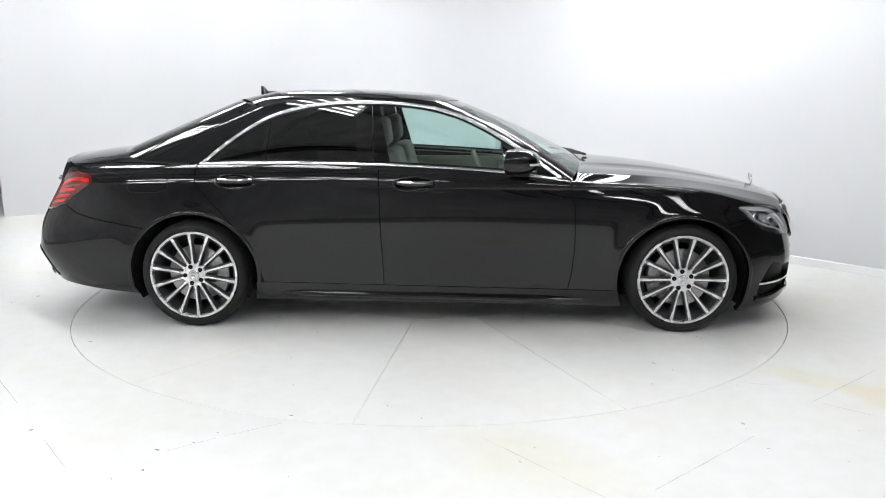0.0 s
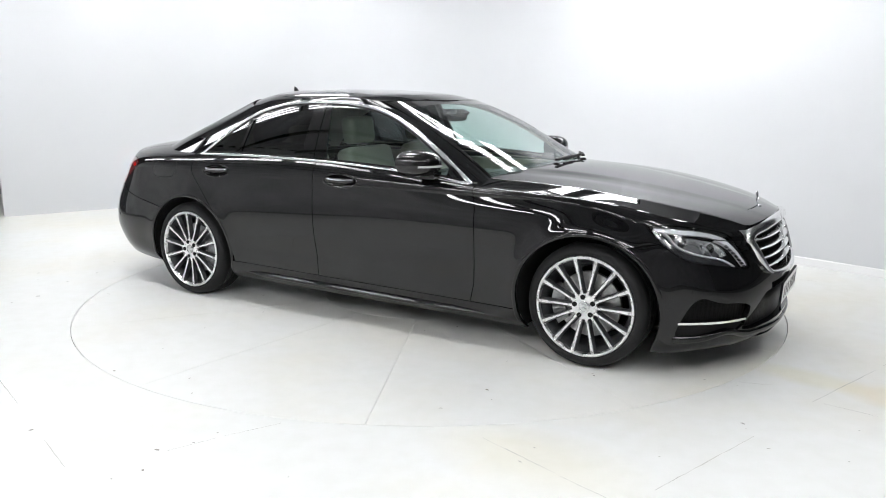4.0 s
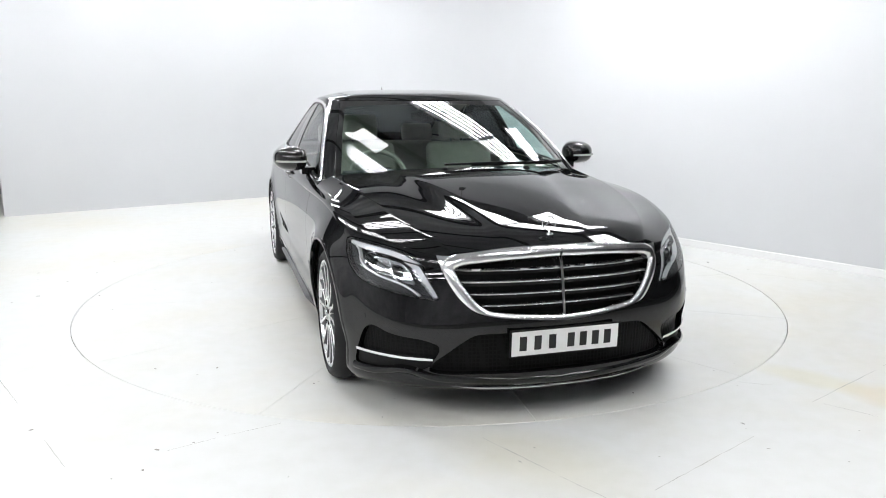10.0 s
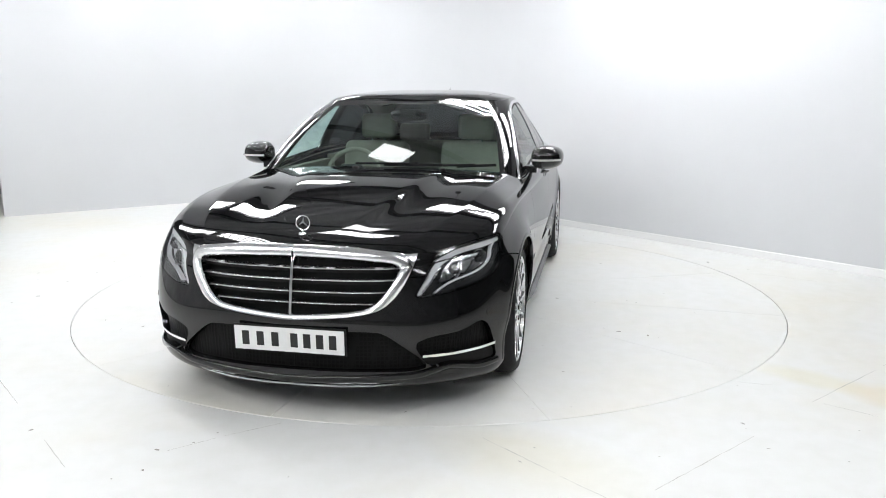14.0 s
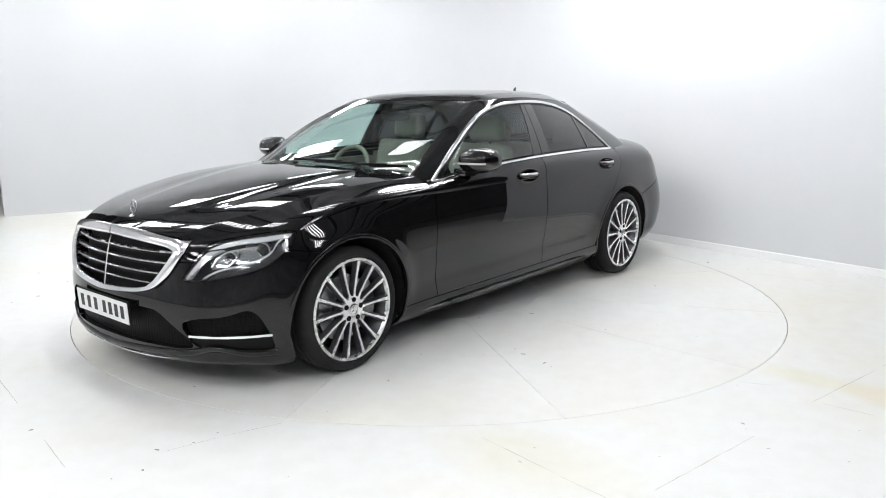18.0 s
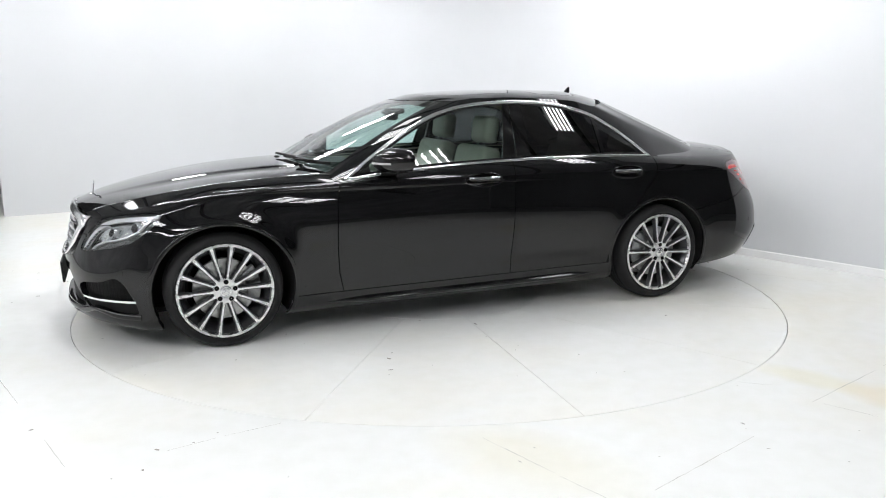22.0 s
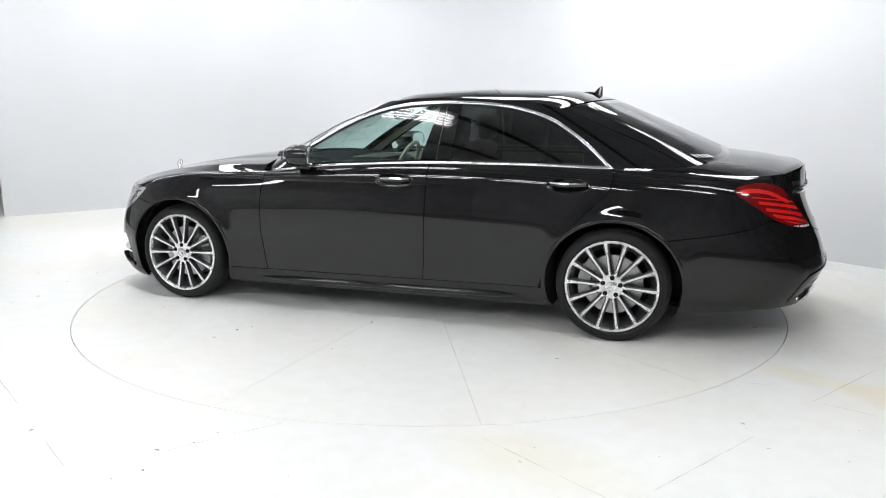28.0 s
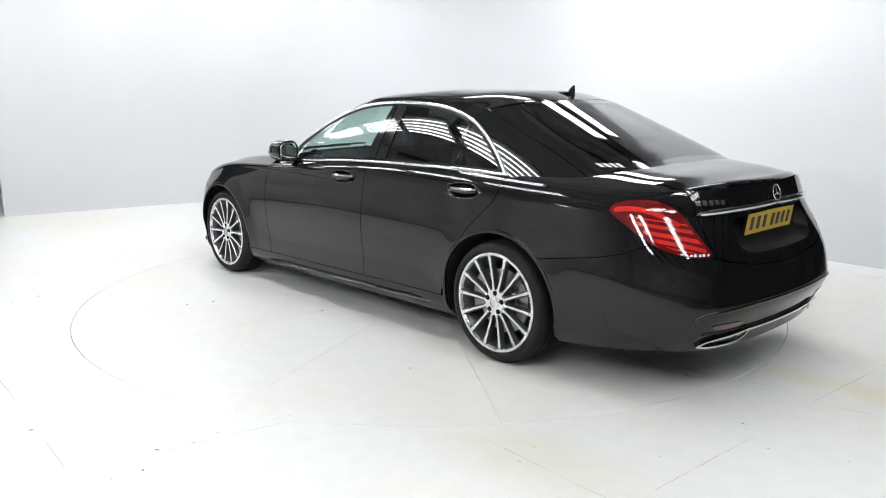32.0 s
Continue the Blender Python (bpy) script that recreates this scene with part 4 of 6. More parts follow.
def sides(name, skin, mat, label="", rim=0.012, parent=None):
    """The same panel on both sides; parent: one parent a side."""
    out = []
    for k, sk in enumerate((skin, mirrored(skin))):
        out.append(panel(name, sk, mat, parent[k] if parent else car, label, rim))
    return out


# --- large panels
wing = cuts(SIDE, inset(front_door_line, GAPW), inset(door_foot, GAPW), ARCHES, inset(wing_line, GAPW), outside(both(HEAD, front), GAPW), outside(both(GRILLE, front), GAPW))
sides("front_wing", wing, PAINT)
def cup_field(cx, cz):
    return lambda V: (1 - np.hypot((X(V) - cx) / .122, (Z(V) - cz) / .041)) * .041


CUPS = (cup_field(-.125, .916), cup_field(-1.235, .924))
fdoor = cuts(SIDE, inset(b_line, GAPW), outside(front_door_line, GAPW), inset(door_foot, GAPW), ARCHES, outside(CUPS[0]))
front_doors = sides("front_door", fdoor, PAINT, "glossy black front door")
rdoor = cuts(SIDE, inset(rear_door_line, GAPW), outside(b_line, GAPW), inset(door_foot, GAPW), ARCHES, outside(CUPS[1]))
rear_doors = sides("rear_door", rdoor, PAINT, "glossy black rear door")
for cup, doors in zip(CUPS, (front_doors, rear_doors)):
    V_, F_ = finer(finer(cuts(SIDE, inset(cup, -.02))))
    V_, F_ = cuts((V_, F_), inset(cup, -.0015), ONSIDE)
    V_ = V_.copy()
    V_[:, :3] -= V_[:, 3:6] * (.019 * np.sqrt(np.clip(cup(V_) / .041, 0, 1)) + .0005)[:, None]
    sides("handle_cup", renormal((V_, F_)), GLOSS, "dark scooped cup behind the handle", 0, doors)
    ring = cuts(finer(finer(cuts(SIDE, inset(cup, -.03), outside(inset(cup, .012))))), inset(cup, -.006), outside(cup), ONSIDE)
    sides("cup_edge", bulged(ring, inset(cup, -.006), .006, .0022), PAINT, "", 0.003, doors)
sill = cuts(SIDE, outside(door_foot, GAPW), lambda V: X(V) + 1.3, lambda V: 1.3 - X(V), ARCHES)
sides("sill", sill, PAINT)
quarter = cuts(SIDE, outside(rear_door_line, GAPW), lambda V: -.9 - X(V), inset(door_foot, GAPW), ARCHES, inset(rear_bumper_line, GAPW), outside(both(TAIL, rear), GAPW), outside(both(boot_side, lambda V: -2.0 - X(V)), GAPW))
frame_top = cuts(CABIN, outside(both(DLO, ONSIDE)), outside(SCREEN), outside(BACK))
deck_side = cuts(BOOT, outside(boot_side, GAPW), lambda V: -1.55 - X(V))
deck_front = cuts(BOOT, boot_side, lambda V: X(V) + 2.05)
sides("body_side", joined(quarter, frame_top, deck_side), PAINT, "glossy black roof pillars and rear quarter panel", 0.010)
panel("rear_shelf_panel", pair(deck_front), PAINT, car, "", 0)
bonnet = panel("bonnet", pair(HOOD), PAINT, car, "glossy black bonnet with a raised middle")
lid = joined(cuts(SIDE, inset(boot_side, GAPW), rear, inset(rear_bumper_line, GAPW), outside(both(TAIL, rear), GAPW), outside(RECESS)), cuts(BOOT, inset(boot_side, GAPW), lambda V: -2.05 - X(V)))
boot = panel("boot_lid", pair(lid), PAINT, car, "glossy black boot lid with a plate recess")
RECESS_OPEN = polygon([(-.6, 1.1), (.40, 1.1), (.415, .80), (.405, .735), (.33, .70), (.15, .692), (-.6, .692)], Y, Z, 2)
V_, F_ = finer(cuts(SIDE, rear, inset(RECESS, -.012)))
V_ = V_.copy()
V_[:, 0] += np.minimum(np.interp(Z(V_), [.69, .72, .75, .775, .83, .89], [.020, .046, .064, .072, .072, .062]), .004 + 1.6 * np.maximum(RECESS_OPEN((V_, F_)[0]), 0))
panel("plate_recess", pair(renormal((V_, F_))), PLASTIC, boot, "", 0)
fbump = cuts(SIDE, lambda V: X(V) - 1.55, outside(wing_line, GAPW), ARCHES, outside(both(HEAD, front), GAPW), outside(both(GRILLE, front), .0), outside(both(LOWER, front)), outside(both(INTAKE, front)))
bumper = panel("front_bumper", pair(fbump), PAINT, car, "glossy black front bumper with side intakes", 0.035)
rbump = cuts(SIDE, lambda V: -1.55 - X(V), outside(rear_bumper_line, GAPW), ARCHES, outside(both(TAIL, rear), GAPW))
rear_bumper = panel("rear_bumper", pair(rbump), PAINT, car, "glossy black rear bumper")
SUN = polygon([(-.01, -.7), (-.01, .50), (-.60, .53), (-.60, -.7)], X, Y, 1)
SUN_REAR = polygon([(-.615, -.7), (-.615, .53), (-1.13, .49), (-1.13, -.7)], X, Y, 1)
roof = panel("roof", pair(cuts(ROOF, outside(SUN, GAPW), outside(SUN_REAR, GAPW))), PAINT, car, "glossy black roof")
for pane in (SUN, SUN_REAR):
    panel("sunroof", pair(cuts(ROOF, inset(pane, GAPW))), GLOSS, car, "black glass sunroof panel")

# --- hidden inner skins, so that no gap shows through
inner = cuts(offset(SIDE, -.022), lambda V: 1.72 - X(V), lambda V: X(V) + 2.05, ARCHES)
sides("inner_panel", inner, SHELL, "", 0)
inner_front = cuts(offset(SIDE, -.075), lambda V: X(V) - 1.72, ARCHES)
panel("front_inner_panel", pair(inner_front), SHELL, car, "", 0)
inner_rear = cuts(offset(SIDE, -.075), lambda V: -1.95 - X(V), ARCHES)
panel("rear_inner_panel", pair(inner_rear), SHELL, car, "", 0)
bm = bmesh.new()
box(bm, -2.25, 1.95, -.62, .62, .17, .20)
box(bm, -1.05, 1.05, -.84, .84, .18, .205)
part("underbody", bm, SHELL, car, "dark underbody tray")
for cx, side in ((W_F, 1), (W_F, -1), (W_R, 1), (W_R, -1)):
    bm = bmesh.new()
    n = 40
    rings = []
    for deep in (True, False):
        ring_ = []
        for i in range(n + 1):
            a = math.pi * (-.15 + 1.30 * i / n)
            z = .345 + .389 * math.sin(a)
            y = .54 if deep else float(np.interp(z, [.10, .18, .28, .45, .73], [.855, .875, .905, .920, .925]))
            ring_.append(bm.verts.new((cx + .408 * math.cos(a), side * y, z)))
        rings.append(ring_)
    for i in range(n):
        bm.faces.new((rings[0][i], rings[0][i + 1], rings[1][i + 1], rings[1][i]))
    bm.faces.new(rings[0])
    part("arch_liner", bm, SHELL, car, "dark wheel arch liner")

# raised blade along each sill
for side in (1, -1):
    bm = bmesh.new()
    rows_ = []
    for i in range(61):
        x = -1.02 + 1.98 * i / 60
        k = min(1.0, (i + .3) / 6, (60.3 - i) / 9)
        zc = .222 - .0141 * (x + .2)
        prof = [(.885, .020), (.918, .016), (.936, .006), (.940, .0), (.934, -.010), (.905, -.026), (.88, -.034)]
        rows_.append([bm.verts.new((x, side * (.905 + (y - .905) * (k if y > .905 else 1)), zc + dz * k)) for y, dz in prof])
    for r0, r1 in zip(rows_, rows_[1:]):
        for k in range(len(r0) - 1):
            bm.faces.new((r0[k], r0[k + 1], r1[k + 1], r1[k]))
    bmesh.ops.recalc_face_normals(bm, faces=bm.faces)
    part("sill_blade", bm, PAINT, car, "glossy black sill blade")

# --- windows
trim = cuts(finer(finer(cuts(CABIN, ONSIDE, inset(DLO, -.02), outside(inset(DLO, .045))))), DLO, outside(inset(DLO, .018)))
sides("window_trim", bulged(trim, DLO, .018, .007), CHROME, "polished chrome trim round the side windows", 0.014)
glass = offset(cuts(CABIN, ONSIDE, inset(DLO, .015)), -.004)
w1 = lambda V: X(V) - (-.285 - .24 * (Z(V) - 1.05))
w2 = lambda V: -.49 - .04 * (Z(V) - 1.05) - X(V)
w3a, w3b = (lambda V: X(V) + 1.055), (lambda V: -1.082 - X(V))
tri = lambda V: X(V) - .615
sides("front_side_window", cuts(glass, w1, outside(tri)), GLASS_FRONT, "clear green-tinted side window", 0)
sides("rear_side_window", cuts(glass, w2, w3a), GLASS_DARK, "dark privacy glass side window", 0)
sides("quarter_window", cuts(glass, w3b), GLASS_DARK, "dark privacy glass quarter window", 0)
pillar_gap = lambda V: X(V) - (-.385 - .06 * (Z(V) - 1.02))
sides("b_pillar_cover", offset(cuts(glass, outside(w1), inset(pillar_gap, .003)), .003), GLOSS, "gloss black pillar cover")
sides("b_pillar_cover", offset(cuts(glass, outside(w2), outside(pillar_gap, .003)), .003), GLOSS, "gloss black pillar cover")
sides("window_divider", offset(cuts(glass, outside(w3a), outside(w3b)), .003), GLOSS)
sides("mirror_sail", offset(cuts(glass, tri), .003), GLOSS, "gloss black mirror mounting corner")
sides("window_seal", offset(cuts(CABIN, ONSIDE, inset(DLO, .019), outside(inset(DLO, .030))), -.001), PLASTIC, "", 0.004)
ws = offset(cuts(CABIN, SCREEN), -.003)
frit = both(inset(screen_side, .035), lambda V: Z(V) - (1.005 - .05 * Y(V) ** 2), lambda V: 1.388 - .06 * Y(V) ** 2 - Z(V))
windscreen = panel("windscreen", pair(cuts(ws, frit)), GLASS_FRONT, car, "clear windscreen with a black border", 0)
panel("screen_border", pair(cuts(ws, outside(frit))), GLOSS, windscreen, "", 0)
bs = offset(cuts(CABIN, BACK), -.003)
frit2 = both(inset(back_side, .03), lambda V: Z(V) - 1.118 + .10 * Y(V) ** 2, lambda V: 1.40 - Z(V))
back_screen = panel("rear_screen", pair(cuts(bs, frit2)), GLASS_DARK, car, "dark privacy glass rear screen", 0)
panel("screen_border", pair(cuts(bs, outside(frit2))), GLOSS, back_screen, "", 0)

# --- grille
gz = offset(cuts(SIDE, front, GRILLE), .006)
grille = panel("grille", pair(offset(cuts(SIDE, front, inset(GRILLE_IN, -.02)), -.06)), PLASTIC, car, "radiator grille with chrome frame and louvres", 0)
band = cuts(finer(finer(cuts(gz, outside(inset(GRILLE_IN, .03))))), outside(GRILLE_IN))
panel("grille_frame", pair(bulged(band, lambda V: -GRILLE_IN(V), .050, .016)), BRIGHT, grille, "polished chrome grille frame", 0.045)
def front_line(zk):
    """The nose's length along the car at one height, as an even curve in y."""
    P = SIDE[0][(SIDE[0][:, 0] > 2.1) & (np.abs(SIDE[0][:, 2] - zk) < .02) & (SIDE[0][:, 1] < .60)]
    c = np.linalg.lstsq(np.stack([1 + 0 * P[:, 1], P[:, 1] ** 2, P[:, 1] ** 4, P[:, 1] ** 6], 1), P[:, 0] - (P[:, 2] - zk) * -.15, rcond=None)[0]
    return lambda y: c[0] + c[1] * y ** 2 + c[2] * y ** 4 + c[3] * y ** 6


for zk in (.700, .650, .598, .548):
    fx = front_line(zk)
    ys = np.linspace(0, .6, 400)
    reach = ys[GRILLE_IN(np.stack([fx(ys), ys, 0 * ys + zk], 1)) > .002].max()
    for name, prof, mat, lab in (("louvre", ((-.030, .0055), (-.016, .0060), (-.006, .0030), (.0, -.0010), (-.001, -.0030), (-.006, -.0042), (-.030, -.0045)), BRIGHT, "chrome louvre edge"),
                                 ("louvre_blade", ((-.012, -.005), (-.020, -.022), (-.045, -.026), (-.045, -.005)), PLASTIC, "")):
        bm = bmesh.new()
        rows_ = [[bm.verts.new((fx(y) + dx - .003, y, zk + dz)) for dx, dz in prof] for y in np.linspace(-reach, reach, 49).tolist()]
        for r0, r1 in zip(rows_, rows_[1:]):
            for k in range(len(prof) - 1):
                bm.faces.new((r0[k], r0[k + 1], r1[k + 1], r1[k]))
        bmesh.ops.recalc_face_normals(bm, faces=bm.faces)
        part(name, bm, mat, grille, lab)
panel("grille_post", pair(offset(cuts(SIDE, front, inset(GRILLE_IN, -.004), lambda V: .006 - np.abs(Y(V))), .001)), CHROME, grille, "chrome centre bar", 0.03)

# --- front bumper details
panel("lower_grille", pair(offset(cuts(SIDE, front, inset(LOWER, -.012)), -.035)), MESH, bumper, "black honeycomb lower grille", 0)
for sk in (SIDE, mirrored(SIDE)):
    panel("side_intake_panel", offset(cuts(sk, front, inset(INTAKE, -.012), lambda V: .30 - Z(V)), -.016), PLASTIC, bumper, "", 0)
    panel("side_intake_mesh", offset(cuts(sk, front, inset(INTAKE, -.012), lambda V: Z(V) - .30), -.034), MESH, bumper, "black honeycomb side intake", 0)
fin = cuts(SIDE, front, lambda V: .0065 - np.abs(Z(V) - .303), lambda V: WRAP(V) + 1.70, lambda V: -1.135 - WRAP(V))
for sk in (fin, mirrored(fin)):
    panel("chrome_fin", offset(sk, .002), CHROME, bumper, "chrome fin across the side intake", 0.03)
fx = front_line(.172)
bm = bmesh.new()
rows_ = []
for k in range(61):
    y = -.50 + 1.0 * k / 60
    w = .0055 * min(1.0, (k + .5) / 8, (60.5 - k) / 8)
    rows_.append([bm.verts.new((fx(y) + .010 + w * math.cos(a), y, .166 + .012 * abs(y / .5) ** 3 + w * math.sin(a))) for a in (radians(45 * m) for m in range(8))])
for a, b in zip(rows_, rows_[1:]):
    for m in range(8):
        bm.faces.new((a[m], a[(m + 1) % 8], b[(m + 1) % 8], b[m]))
part("splitter_strip", bm, CHROME, bumper, "thin chrome strip along the lip")

lip_line = lambda V: Z(V) - (.196 - .02 * np.clip(1 - np.abs(Y(V)) / .5, 0, 1))
lip = cuts(finer(cuts(SIDE, front, lambda V: X(V) - 1.98, lambda V: .26 - Z(V))), lip_line, lambda V: .036 - lip_line(V))
V_, F_ = bulged(lip, lip_line, .036, .011)
flick = np.exp(-((np.abs(Y(V_)) - .69) / .085) ** 2)          # small blades where the lip meets the corner struts
V_[:, :3] += V_[:, 6:9] * (.024 * flick * np.clip(lip_line(V_) / .036, 0, 1))[:, None]
V_[:, 2] += .030 * flick
panel("front_lip", pair(renormal((V_, F_))), PAINT, bumper, "glossy black lip under the front bumper", 0.045)

# --- headlamps
BROW = [(-1.00, .788), (-1.10, .776), (-1.20, .768), (-1.30, .762), (-1.418, .746), (-1.518, .719), (-1.580, .687), (-1.625, .648), (-1.674, .607), (-1.712, .578), (-1.735, .575)]
LINE = [(-1.05, .770), (-1.087, .755), (-1.122, .706), (-1.228, .670), (-1.331, .652), (-1.461, .634), (-1.557, .605), (-1.622, .570)]
UFRAME = [(-1.208, .738), (-1.30, .735), (-1.350, .728), (-1.362, .700), (-1.385, .672), (-1.425, .645)]
UFRAME2 = [(-1.350, .728), (-1.441, .716), (-1.500, .690), (-1.535, .650)]
POD_OUT = polygon([(-1.12, .752), (-1.33, .742), (-1.355, .70), (-1.375, .662), (-1.22, .682), (-1.13, .715)], WRAP, Z, 1)
POD_IN = polygon([(-1.375, .735), (-1.49, .700), (-1.555, .630), (-1.46, .642), (-1.40, .668)], WRAP, Z, 1)
for sk in (SIDE, mirrored(SIDE)):
    s = 1 if sk is SIDE else -1
    bowl = panel("headlight", offset(cuts(sk, front, inset(HEAD, -.006)), -.065), LAMP_DARK, car, "clear headlamp with chrome light guides", 0)
    panel("lens", offset(cuts(sk, front, HEAD), -.001), LENS, bowl, "clear lens", 0)
    panel("lamp_rim", offset(cuts(sk, front, HEAD, outside(inset(HEAD, .008))), -.006), GLOSS, bowl, "", 0.055)
    fine = finer(cuts(sk, front, inset(HEAD, .009)))
    for line, w, d, mat, lab in ((BROW, .0120, -.014, LAMP_GREY, "pale daytime light guide"), (LINE, .0040, -.018, LAMP_GREY, "pale light guide"), (UFRAME, .0046, -.026, LAMP_FRAME, "grey projector frame"), (UFRAME2, .0046, -.026, LAMP_FRAME, "grey projector frame")):
        band = cuts(fine, stroke(line, WRAP, Z, w))
        if len(band[1]):
            panel("light_guide", offset(band, d), mat, bowl, lab, 0.022)
    for pod in (POD_OUT, POD_IN):
        panel("reflector", offset(cuts(fine, pod), -.048), CHROME, bowl, "chrome lamp reflector", 0)
    # segments of the inner light guide
    for k in range(7):
        q, z = -1.54 - .026 * k, .690 - .0185 * k
        seg = cuts(fine, stroke([(q - .010, z - .004), (q + .012, z + .006)], WRAP, Z, .0045))
        if len(seg[1]):
            panel("guide_segment", offset(seg, -.010), SATIN, bowl, "", 0.012)
    # smoked lower panel
    shade = cuts(fine, lambda V: np.interp(-WRAP(V), [1.0, 1.122, 1.228, 1.331, 1.461, 1.557, 1.628], [.78, .70, .664, .646, .628, .60, .56]) - Z(V))
    panel("lower_cover", offset(shade, -.030), LAMP_SMOKE, bowl, "smoked grey lower cover", 0)
    for px, py, pz, r in ((1.985, .790, .708, .037), (2.105, .695, .672, .035)):
        bm = bmesh.new()
        lathe(bm, [(.001, .010), (r * .45, .006), (r * .75, -.008), (r * .80, -.012)], 32, "x")
        bmesh.ops.transform(bm, matrix=pose(px, s * py, pz, 0, 0, s * 28), verts=bm.verts)
        part("projector", bm, GLOSS, bowl, "dark round projector lens")
        bm = bmesh.new()
        lathe(bm, [(r * .80, -.014), (r * .83, -.009), (r * .90, -.007), (r * .93, -.010), (r * .93, -.05)], 32, "x")
        bmesh.ops.transform(bm, matrix=pose(px, s * py, pz, 0, 0, s * 28), verts=bm.verts)
        part("projector_ring", bm, LAMP_FRAME, bowl, "grey projector ring")

# --- tail lamps
for sk in (SIDE, mirrored(SIDE)):
    lamp = panel("tail_light", offset(cuts(sk, rear, inset(TAIL, -.004)), -.03), RED_DEEP, car, "red tail lamp with bright red guides", 0)
    panel("lens", offset(cuts(sk, rear, TAIL), .001), RED, lamp, "glossy red lens", 0.03)
    fine = finer(cuts(sk, rear, inset(TAIL, .018)))
    for k, (z0, hw) in enumerate(((.868, .0035), (.838, .008), (.800, .009), (.765, .009), (.738, .004))):
        run = [(-1.44 - .05 * k, z0 + .020), (-1.58 - .04 * k, z0 + .008), (-1.72 - .03 * k, z0 - .004), (-1.95, z0 - .030)]
        band = cuts(fine, stroke(run, WRAP, Z, hw))
        if len(band[1]):
            panel("red_guide", offset(band, .0022), RED_GLOW, lamp, "", 0.002)
    band = cuts(fine, stroke([(-1.36, .915), (-1.48, .925), (-1.62, .905), (-1.76, .855)], WRAP, Z, .011))
    if len(band[1]):
        panel("red_guide", offset(band, .0022), RED_GLOW, lamp, "", 0.002)
    for k in range(9):
        q = -1.70 - .030 * k
        seg = cuts(sk, rear, inset(TAIL, .004), polygon([(q, .7275), (q - .024, .7265), (q - .024, .714), (q, .715)], WRAP, Z, 0))
        if len(seg[1]):
            panel("clear_segment", offset(seg, .0025), LAMP_GREY, lamp, "pale clear segment", 0.002)

# --- rear details
STRIP = polygon([(-.7, .926), (0, .930), (.40, .920), (.573, .912), (.595, .892), (.37, .900), (-.7, .906)], Y, Z, 1)
strip = cuts(finer(finer(cuts(SIDE, rear, inset(STRIP, -.02)))), STRIP)
strip_up = lambda V: Z(V) - np.interp(np.abs(Y(V)), [0, .37, .60], [.906, .900, .891])
panel("chrome_strip", pair(offset(bulged(strip, strip_up, .026, .013), .006)), CHROME, boot, "chrome strip over the rear plate", 0.02)
EXH = polygon([(.335, .345), (.42, .332), (.61, .318), (.665, .280), (.61, .268), (.53, .266), (.40, .272), (.35, .300)], Y, Z, 2)
REFL = polygon([(.44, .391), (.62, .392), (.645, .382), (.59, .362), (.42, .367)], Y, Z, 1)
for sk in (SIDE, mirrored(SIDE)):
    side = 1 if sk is SIDE else -1
    ff = (lambda f: (lambda V: f(np.concatenate([V[:, :1], np.abs(V[:, 1:2]), V[:, 2:]], 1))))
    ex = panel("exhaust_trim", offset(cuts(sk, rear, ff(EXH), outside(inset(ff(EXH), .010))), .016), CHROME, rear_bumper, "chrome exhaust surround", 0.05)
    panel("exhaust_opening", offset(cuts(sk, rear, inset(ff(EXH), .009)), .004), GLOSS, rear_bumper, "", 0)
    panel("reflector", offset(cuts(sk, rear, ff(REFL)), .003), RED_DEEP, rear_bumper, "red rear reflector", 0.006)
panel("diffuser_strip", pair(offset(cuts(SIDE, rear, lambda V: .007 - np.abs(Z(V) - .330), lambda V: .36 - np.abs(Y(V))), .014)), CHROME, rear_bumper, "chrome strip between the exhausts", 0.02)
GROOVE = [(-1.78, .285), (-1.86, .425), (-1.953, .452), (-2.20, .468), (-2.356, .474), (-2.74, .476)]
gr = finer(cuts(SIDE, rear, stroke(GROOVE, WRAP, Z, .03)))
panel("bumper_ledge", pair(bulged(cuts(gr, stroke(GROOVE, WRAP, Z, .010)), stroke(GROOVE, WRAP, Z, .010), .020, .007)), PAINT, rear_bumper, "", 0.004)
panel("diffuser", pair(offset(cuts(SIDE, rear, lambda V: .352 - Z(V), lambda V: Z(V) - .338, lambda V: .66 - np.abs(Y(V))), .002)), PLASTIC, rear_bumper, "", 0.004)
for k in range(5):
    y0 = .580 - .0325 * k
    bar = cuts(SIDE, rear, lambda V: .011 - np.abs(Y(V) - y0), lambda V: .0115 - np.abs(Z(V) - .949))
    panel("badge_bar", offset(bar, .004), SATIN, boot, "", 0.006)
for k in range(4):
    y0 = .605 - .022 * k
    st = cuts(CABIN, rear, lambda V: .0075 - np.abs(Y(V) - y0), lambda V: .009 - np.abs(Z(V) - 1.094))
    panel("sticker", offset(st, .002), LAMP_GREY, back_screen, "small pale sticker", 0)
FUEL = polygon([(-1.665, .975), (-1.66, .855), (-1.90, .842), (-1.935, .88), (-1.925, .945), (-1.90, .965)], X, Z, 2)
ring = cuts(SIDE, rear, FUEL, outside(inset(FUEL, .004)))
panel("fuel_flap_gap", offset(mirrored(ring), .0006), PLASTIC, car, "", 0)

